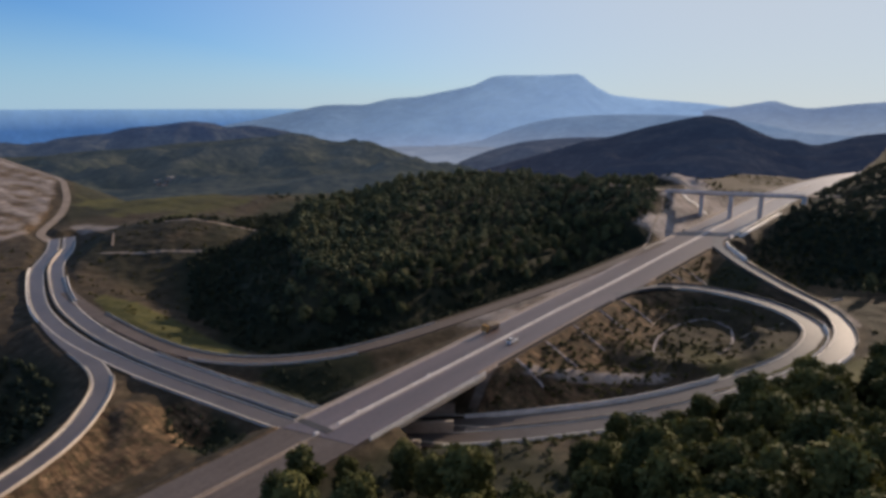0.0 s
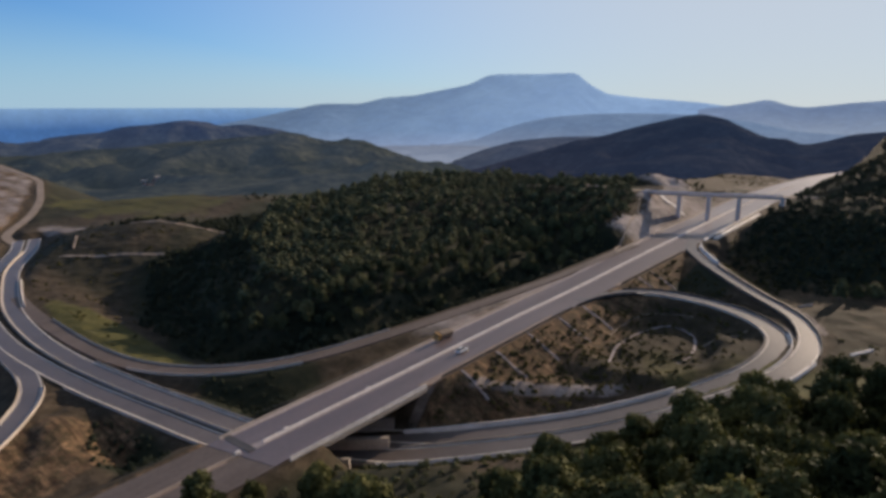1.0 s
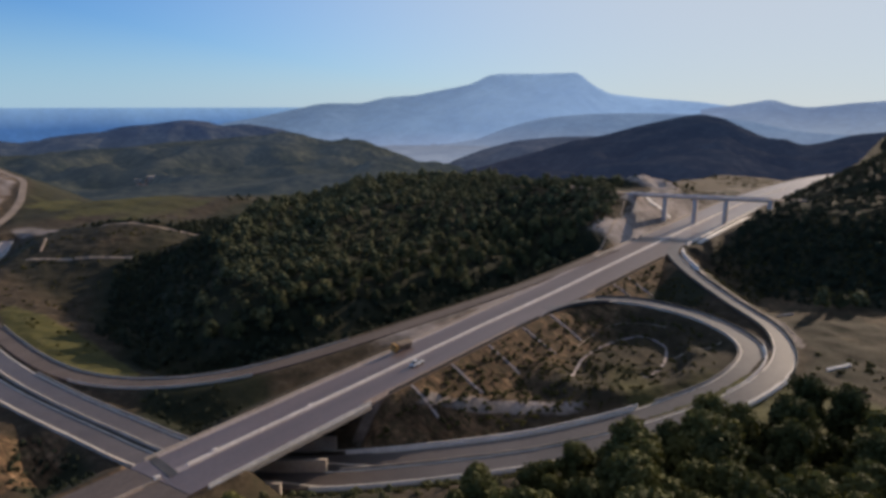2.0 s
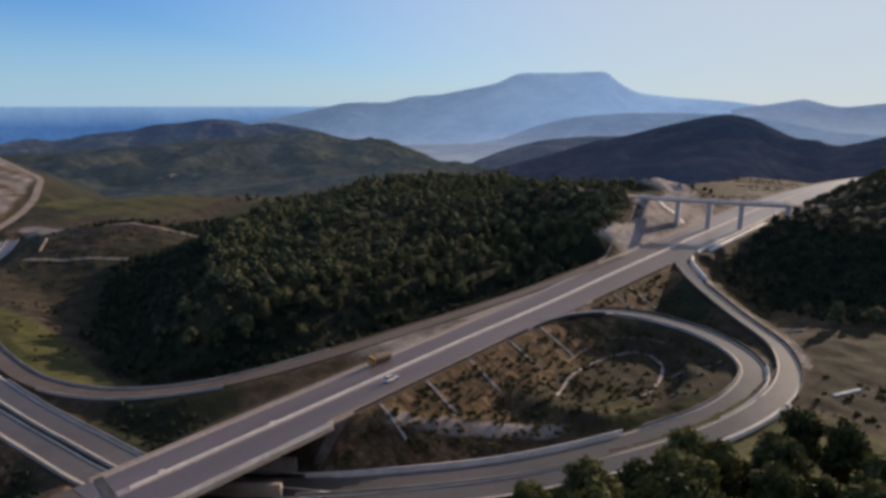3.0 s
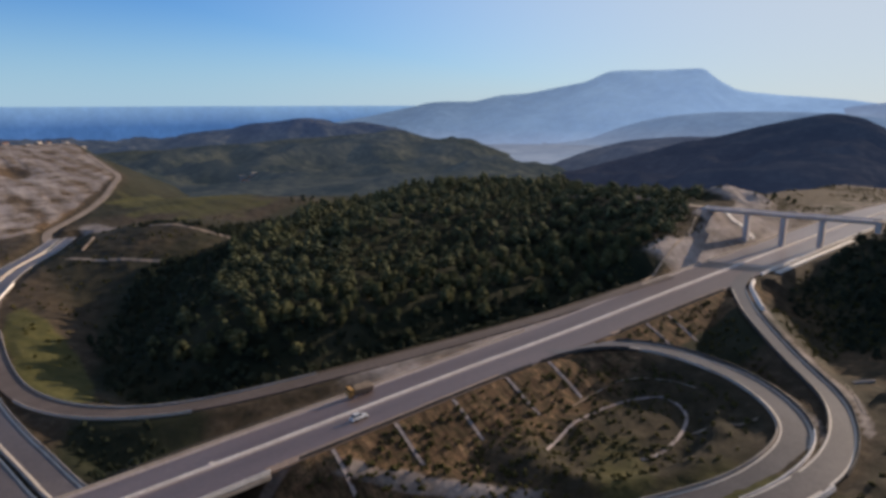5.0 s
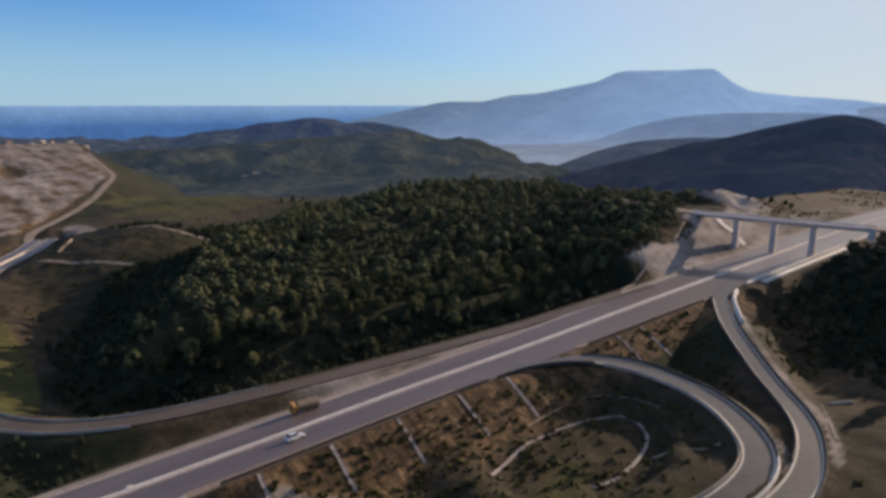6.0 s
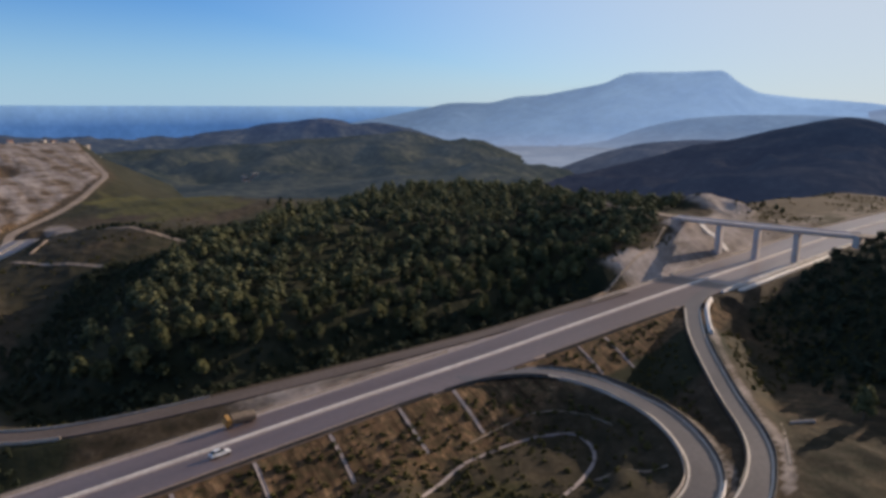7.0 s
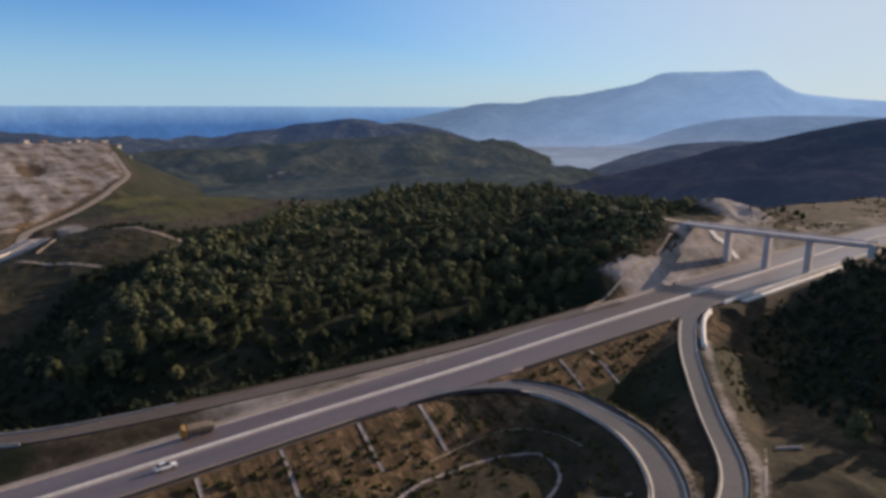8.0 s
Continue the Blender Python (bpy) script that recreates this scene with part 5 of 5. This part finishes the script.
LOW_RANGE = [(-42, -4.4), (-38, -2.9), (-35.5, -1.9), (-33.4, -1.3), (-31.5, -0.95), (-28.5, -0.72), (-26.2, -0.65), (-23, -0.62), (-20, -0.75), (-16, -1.2), (-12, -2.0), (-4, -2.5)]
HAZY_SPUR = [(-50, -7), (-46, -6.0), (-42.5, -5.4), (-40.2, -4.75), (-38.0, -3.9), (-36, -3.3), (-34.5, -2.95), (-31.3, -2.65), (-28, -2.6), (-25, -2.6), (-20, -3.5)]
DARK_HILL = [(-52, -8), (-44.5, -6.9), (-41, -5.9), (-38.3, -5.4), (-35.5, -4.65), (-32.6, -3.85), (-30, -3.1), (-27.4, -2.45), (-24.9, -1.75), (-22.5, -1.2), (-20.8, -0.85), (-19.8, -0.72), (-18, -1.05), (-16.5, -1.8), (-15.2, -2.5), (-13, -3.0), (-11.5, -3.1), (-8.8, -2.2), (-6.4, -1.9), (0, -1.5), (15, -2), (40, -4)]
LEFT_RANGE = [(-112, -2.9), (-100, -2.3), (-92, -2.1), (-86, -2.35), (-82, -2.5), (-79.5, -2.7), (-77.5, -3.15), (-75.5, -3.05), (-73.5, -2.75), (-72.2, -2.25), (-70.3, -2.05), (-68.5, -1.95), (-67.2, -1.6), (-65, -1.4), (-63.3, -1.15), (-62.2, -1.1), (-60.5, -1.25), (-59.8, -1.6), (-57.8, -1.45), (-56, -1.75), (-53, -2.5), (-50, -3.5)]
LEFT_HILL = [(-100, -4.6), (-85, -4.4), (-77, -3.9), (-71, -3.3), (-67, -3.2), (-64.5, -2.9), (-61, -2.75), (-57.8, -2.5), (-54.3, -2.35), (-52.6, -2.95), (-50, -2.95), (-48, -3.05), (-46.5, -3.8), (-44.6, -4.5), (-42.6, -5.3), (-40, -6.2), (-37, -7.4)]
# haze and mist on these ranges are emission colours, not real air
ridge("backdrop_mountain", 3300, 4650, 4860, MESA, -5.6, haze_glow_material("mountain_haze_glow", (0.03, 0.05, 0.08), (0.04, 0.06, 0.09), (0.146, 0.220, 0.350), 0.003, 0.85, (0.22, 0.27, 0.39), -210, -60, (-3700, -1900, 0.74, 1.6)), "flat-topped blue mountain far behind the valley haze", 30, seed=2, size=500)
ridge("backdrop_east_range", 3500, 4450, 4700, RIGHT_FAR, -4.5, haze_glow_material("range_haze_glow", (0.03, 0.05, 0.08), (0.04, 0.06, 0.09), (0.155, 0.212, 0.335), 0.003, 0.85, (0.30, 0.36, 0.46), -140, 60, (-2000, -600, 1.15, 0.95)), "pale blue range of hills in haze", 26, seed=3, size=500)
ridge("backdrop_low_range", 2600, 3500, 3800, LOW_RANGE, -6.4, haze_glow_material("low_range_haze_glow", (0.03, 0.05, 0.07), (0.04, 0.06, 0.08), (0.14, 0.205, 0.33), 0.004, 0.8, (0.24, 0.29, 0.40), -170, -20), "low blue hills at the edge of the misty valley", 16, seed=4)
ridge("backdrop_left_range", 2900, 3900, 4300, LEFT_RANGE, -5.0, haze_glow_material("left_range_haze_glow", (0.005, 0.010, 0.012), (0.055, 0.058, 0.05), (0.028, 0.048, 0.118), 0.006, 0.6, (0.055, 0.075, 0.12), -160, 0), "dark wooded coastal hills before the sea", 42, seed=5, size=380, spurs=50)
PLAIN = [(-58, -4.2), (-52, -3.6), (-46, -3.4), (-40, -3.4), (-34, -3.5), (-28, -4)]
ridge("backdrop_valley_plain", 1700, 3250, 3300, PLAIN, -6.0, haze_glow_material("plain_haze_glow", (0.03, 0.04, 0.05), (0.07, 0.075, 0.08), (0.25, 0.30, 0.41), 0.006, 0.8, (0.17, 0.21, 0.30), -110, -85), "flat misty valley floor between the hills", 5, seed=11, size=350)
ridge("backdrop_hazy_spur", 1300, 2200, 2500, HAZY_SPUR, -8.0, haze_glow_material("spur_haze_glow", (0.008, 0.011, 0.013), (0.04, 0.04, 0.04), (0.055, 0.074, 0.130), 0.012, 0.7, (0.05, 0.062, 0.095), -120, 0), "hazy wooded spur that runs down to the misty valley", 22, seed=8, size=300, rows=40, spurs=25)
left_hill = ridge("backdrop_left_hill", 800, 2700, 3000, LEFT_HILL, -8.4, haze_glow_material("left_hill_haze_glow", (0.008, 0.012, 0.007), (0.050, 0.050, 0.034), (0.034, 0.050, 0.080), 0.010, 0.6, (0.030, 0.038, 0.044), -120, 0), "green wooded hills with patchy fields across the valley", 26, seed=6, size=330, rows=70, spurs=48)
ridge("backdrop_dark_hill", ((-46, -36, -29, -18, -9, -2), (1000, 900, 560, 555, 680, 850)), 1450, 1800, DARK_HILL, -8.0, haze_glow_material("dark_hill_haze_glow", (0.006, 0.007, 0.009), (0.022, 0.022, 0.022), (0.016, 0.027, 0.056), 0.016, 0.75, (0.022, 0.027, 0.050), -60, 60), "dark shaded wooded hill behind the overpass", 24, seed=7, size=300, rows=50, spurs=42)


def sea():
    """The far sea as a plain band under the horizon, its haze painted as a glow."""
    m = haze_glow_material("sea_haze_glow", (0.03, 0.06, 0.12), (0.035, 0.07, 0.135), (0.22, 0.36, 0.56), 0.002, 0.85, (0.055, 0.135, 0.32), -60, 90)
    verts, faces = [], []
    az = np.arange(-125, -40, 1.0)
    for a in az:
        for r, e in ((4500, -6.0), (4750, -2.5), (4880, -0.12)):
            verts.append((EYE.x + r * math.sin(radians(a)), EYE.y + r * math.cos(radians(a)), EYE.z + r * math.tan(radians(e))))
    for i in range(len(az) - 1):
        for j in range(2):
            k = i * 3 + j
            faces.append((k, k + 3, k + 4, k + 1))
    tagged(mesh_object("water", verts, faces, m), "deep blue sea meeting the sky in haze", "sea", kind="structure")


sea()


# ---------------------------------------------------------------- houses on the plateau, vehicles
PLASTER = two_scale("white_plaster", (0.36, 0.32, 0.28), (0.50, 0.45, 0.40), 0.3, 2.0, 0.9, 0.15, 0.03)
ROOF_TILE = two_scale("roof_tile", (0.26, 0.13, 0.085), (0.40, 0.22, 0.15), 0.5, 3.0, 0.9, 0.3, 0.05)
GLASS_DARK = two_scale("dark_window_glass", (0.02, 0.025, 0.03), (0.035, 0.04, 0.045), 0.5, 2.0, 0.15, 0.0, 0.01, None, 0.5)
WINDOW = two_scale("window_opening", (0.03, 0.03, 0.035), (0.05, 0.05, 0.055), 0.5, 2.0, 0.3, 0.0, 0.01)
CAR_WHITE = two_scale("white_car_paint", (0.70, 0.70, 0.69), (0.76, 0.76, 0.75), 0.5, 4.0, 0.3, 0.02, 0.005, None, 0.5)
TRUCK_YELLOW = two_scale("faded_orange_paint", (0.42, 0.22, 0.06), (0.52, 0.29, 0.09), 0.5, 3.0, 0.5, 0.05, 0.01)
TYRE = two_scale("tyre_rubber", (0.018, 0.018, 0.018), (0.03, 0.03, 0.03), 1.0, 6.0, 0.9, 0.2, 0.01)
DUSTY = two_scale("dusty_truck_body", (0.13, 0.10, 0.075), (0.22, 0.17, 0.13), 0.5, 3.0, 0.8, 0.1, 0.01)
STEEL = two_scale("grey_steel", (0.25, 0.25, 0.26), (0.34, 0.34, 0.35), 0.6, 4.0, 0.45, 0.05, 0.01)


def house(size, storeys, flat):
    """A plain house: walls, roof, windows and a door on the side that faces the valley."""
    w, d = size
    h = 3.0 * storeys
    root = new("house")
    part("wall", box((0, 0, h / 2 - 0.5), (w, d, h + 1.0)), PLASTER, root)
    bm = bmesh.new()
    if flat:
        box_into(bm, (0, 0, h + 0.2), (w + 0.5, d + 0.5, 0.4))
        part("roof", bm, PLASTER, root)
    else:
        v = [bm.verts.new(p) for p in ((-w / 2 - 0.4, -d / 2 - 0.4, h), (w / 2 + 0.4, -d / 2 - 0.4, h), (w / 2 + 0.4, d / 2 + 0.4, h), (-w / 2 - 0.4, d / 2 + 0.4, h), (-w / 2 - 0.4, 0, h + 2.0), (w / 2 + 0.4, 0, h + 2.0))]
        for f in ((0, 1, 5, 4), (2, 3, 4, 5), (1, 2, 5), (3, 0, 4), (3, 2, 1, 0)):
            bm.faces.new([v[i] for i in f])
        part("roof", bm, ROOF_TILE, root, "red tiled gable roof")
    n = max(2, int(w / 3.5))
    for s in range(storeys):
        for k in range(n):
            x = -w / 2 + w * (k + 0.5) / n
            part("window", box((x, -d / 2 - 0.02, 3.0 * s + 1.6), (1.2, 0.12, 1.3)), WINDOW, root)
            part("window", box((w / 2 + 0.02, -d / 2 + d * (k + 0.5) / n, 3.0 * s + 1.6), (0.12, 1.1, 1.3)), WINDOW, root)
    return root


HOUSES = [house((10, 8), 2, True), house((9, 8), 1, False), house((12, 9), 2, True), house((12, 7), 1, True)]
WORDS = ["white two-storey flat-roofed house on the dug plateau", "small white house with a red tiled roof", "long white two-storey house on the plateau", "long white single-storey building on the plateau"]
for hob, text in zip(HOUSES, WORDS):
    tagged(hob, text, "house", "houses on the plateau")
rng = random.Random(31)
spots = []
while len(spots) < 62:
    x = -rng.uniform(1000, 1900)
    y = float(quarry_line(np.array([x]))[0]) - rng.uniform(-30, 150)
    if all(math.hypot(x - a, y - b) > 14 for a, b in spots):
        spots.append((x, y))
for k, (x, y) in enumerate(spots):
    hz = float(height([x * G], [y * G])[0])
    m = pose(x * G, y * G, hz, 0, 0, rng.choice((20, 65, 110, 40)) + rng.uniform(-10, 10))
    if k < 4:
        HOUSES[k].matrix_world = m
    else:
        copy_thing(HOUSES[rng.randrange(4)], m)


# a hamlet on the green hills across the valley
hill_pts = np.array([v.co[:] for v in left_hill.data.vertices])
for k in range(9):
    x, y = -872 * G + rng.uniform(-34, 34), 425 * G + rng.uniform(-16, 16)
    near = int(np.argmin((hill_pts[:, 0] - x) ** 2 + (hill_pts[:, 1] - y) ** 2))
    ob = copy_thing(HOUSES[rng.randrange(4)], pose(hill_pts[near, 0], hill_pts[near, 1], hill_pts[near, 2] - 0.4, 0, 0, rng.uniform(0, 360)))
    tagged(ob, "small pale house of a hamlet on the green hills", group="hamlet across the valley")


def wheel(root, x, y, r, w):
    bm = bmesh.new()
    bmesh.ops.create_cone(bm, cap_ends=True, segments=14, radius1=r, radius2=r, depth=w, matrix=pose(x, y, r, 0, 90, 0))
    t = part("wheel", bm, TYRE, root)
    bm = bmesh.new()
    bmesh.ops.create_cone(bm, cap_ends=True, segments=10, radius1=r * 0.55, radius2=r * 0.5, depth=w + 0.04, matrix=pose(x, y, r, 0, 90, 0))
    part("rim", bm, STEEL, t)


def hull(sections, width):
    """A car body from side-view sections (y, low, high, half-width share), lofted."""
    bm = bmesh.new()
    rows = []
    for y, lo, hi, k in sections:
        hw = width / 2 * k
        rows.append([bm.verts.new(p) for p in ((-hw, y, lo), (-hw * 1.02, y, (lo + hi) / 2), (-hw * 0.92, y, hi), (hw * 0.92, y, hi), (hw * 1.02, y, (lo + hi) / 2), (hw, y, lo))])
    for a, b in zip(rows, rows[1:]):
        for i in range(6):
            bm.faces.new((a[i], a[(i + 1) % 6], b[(i + 1) % 6], b[i]))
    bm.faces.new(rows[0][::-1])
    bm.faces.new(rows[-1])
    bmesh.ops.recalc_face_normals(bm, faces=bm.faces)
    return bm


def car(label, paint):
    root = tagged(new("car"), label, "car")
    part("body", hull([(-2.1, 0.35, 0.75, 0.85), (-1.9, 0.25, 0.92, 0.97), (-0.9, 0.25, 0.95, 1), (0.8, 0.25, 0.95, 1), (1.8, 0.27, 0.82, 0.97), (2.1, 0.35, 0.68, 0.85)], 1.75), paint, root)
    part("cabin", hull([(-1.75, 0.9, 0.95, 0.9), (-1.2, 0.9, 1.42, 0.82), (0.2, 0.9, 1.46, 0.82), (1.0, 0.9, 0.96, 0.88)], 1.7), GLASS_DARK, root, "dark glazed cabin")
    part("roof_panel", hull([(-1.15, 1.40, 1.47, 0.80), (0.2, 1.44, 1.50, 0.80)], 1.66), paint, root)
    for x in (-0.78, 0.78):
        for y in (-1.3, 1.35):
            wheel(root, x, y, 0.31, 0.2)
        part("headlight", box((x * 0.8, 2.05, 0.62), (0.3, 0.12, 0.14), 0, 0.02), PLASTER, root)
    return root


def dump_truck(label):
    root = tagged(new("dump_truck"), label, "truck")
    part("chassis", box((0, 0, 0.85), (0.9, 7.2, 0.3), 0, 0.04), STEEL, root)
    part("cab", hull([(2.2, 0.7, 2.7, 1), (3.3, 0.7, 2.7, 1), (3.6, 0.7, 1.7, 0.96)], 2.4), TRUCK_YELLOW, root, "faded orange cab")
    part("windscreen", box((0, 3.44, 2.2), (2.0, 0.1, 0.75)), GLASS_DARK, root)
    bm = hull([(-3.7, 1.1, 2.5, 0.95), (-3.4, 1.05, 2.6, 1), (1.9, 1.05, 2.6, 1), (2.05, 1.05, 2.9, 1)], 2.5)
    part("tipper_body", bm, DUSTY, root, "dusty brown tipper body")
    for x in (-1.05, 1.05):
        for y in (-2.6, -1.3, 2.6):
            wheel(root, x, y, 0.52, 0.35)
    return root


def on_motorway(ob, off, y, turn):
    """Sets a vehicle on the motorway at an offset from its middle."""
    k = int(np.argmin(abs(motorway.p[:, 1] - y * G)))
    p = motorway.at(off * G)[k]
    ob.matrix_world = pose(p[0], p[1], p[2], 2.1, -math.degrees(math.atan(0.185)), turn)


on_motorway(car("white hatchback driving uphill on the grey motorway", CAR_WHITE), 5.0, 120, 0)
on_motorway(dump_truck("dusty orange dump truck beside the motorway's edge barrier"), -7.3, 128, 180)


# ---------------------------------------------------------------- small things on the motorway
def cross_plate(y, o0, o1, skew, width, mat):
    """A thin plate laid across the carriageway, following its fall."""
    verts = []
    for h in (-0.1, 0.07):
        for o, dy in ((o0, 0.0), (o1, skew), (o1, skew + width), (o0, width)):
            k = int(np.argmin(abs(motorway.p[:, 1] - (y + dy) * G)))
            p = motorway.at(o * G)[k]
            verts.append((p[0], (y + dy) * G, p[2] + h))
    faces = [(3, 2, 1, 0), (4, 5, 6, 7), (0, 1, 5, 4), (1, 2, 6, 5), (2, 3, 7, 6), (3, 0, 4, 7)]
    return mesh_object("joint_plate", verts, faces, mat)


tagged(cross_plate(68.0, -9.2, 2.0, -1.6, 1.5, GUARD), "dark expansion joint across the motorway at the bridge", "road joint")


def median_block(y):
    """A low concrete block with sloped sides on the median."""
    k = int(np.argmin(abs(motorway.p[:, 1] - y * G)))
    p = motorway.at(0.7 * G)[k]
    ob = part("median_block", box((0, 0, 0.45), (0.6, 1.3, 0.9), 0, 0.12), PALE_CONCRETE)
    ob.matrix_world = pose(p[0], p[1], p[2], 0, -10, 0)
    return tagged(ob, "pale concrete block set on the motorway's median", "block", "median blocks")


for y in (66.0, 75.5, 93.8):
    median_block(y)
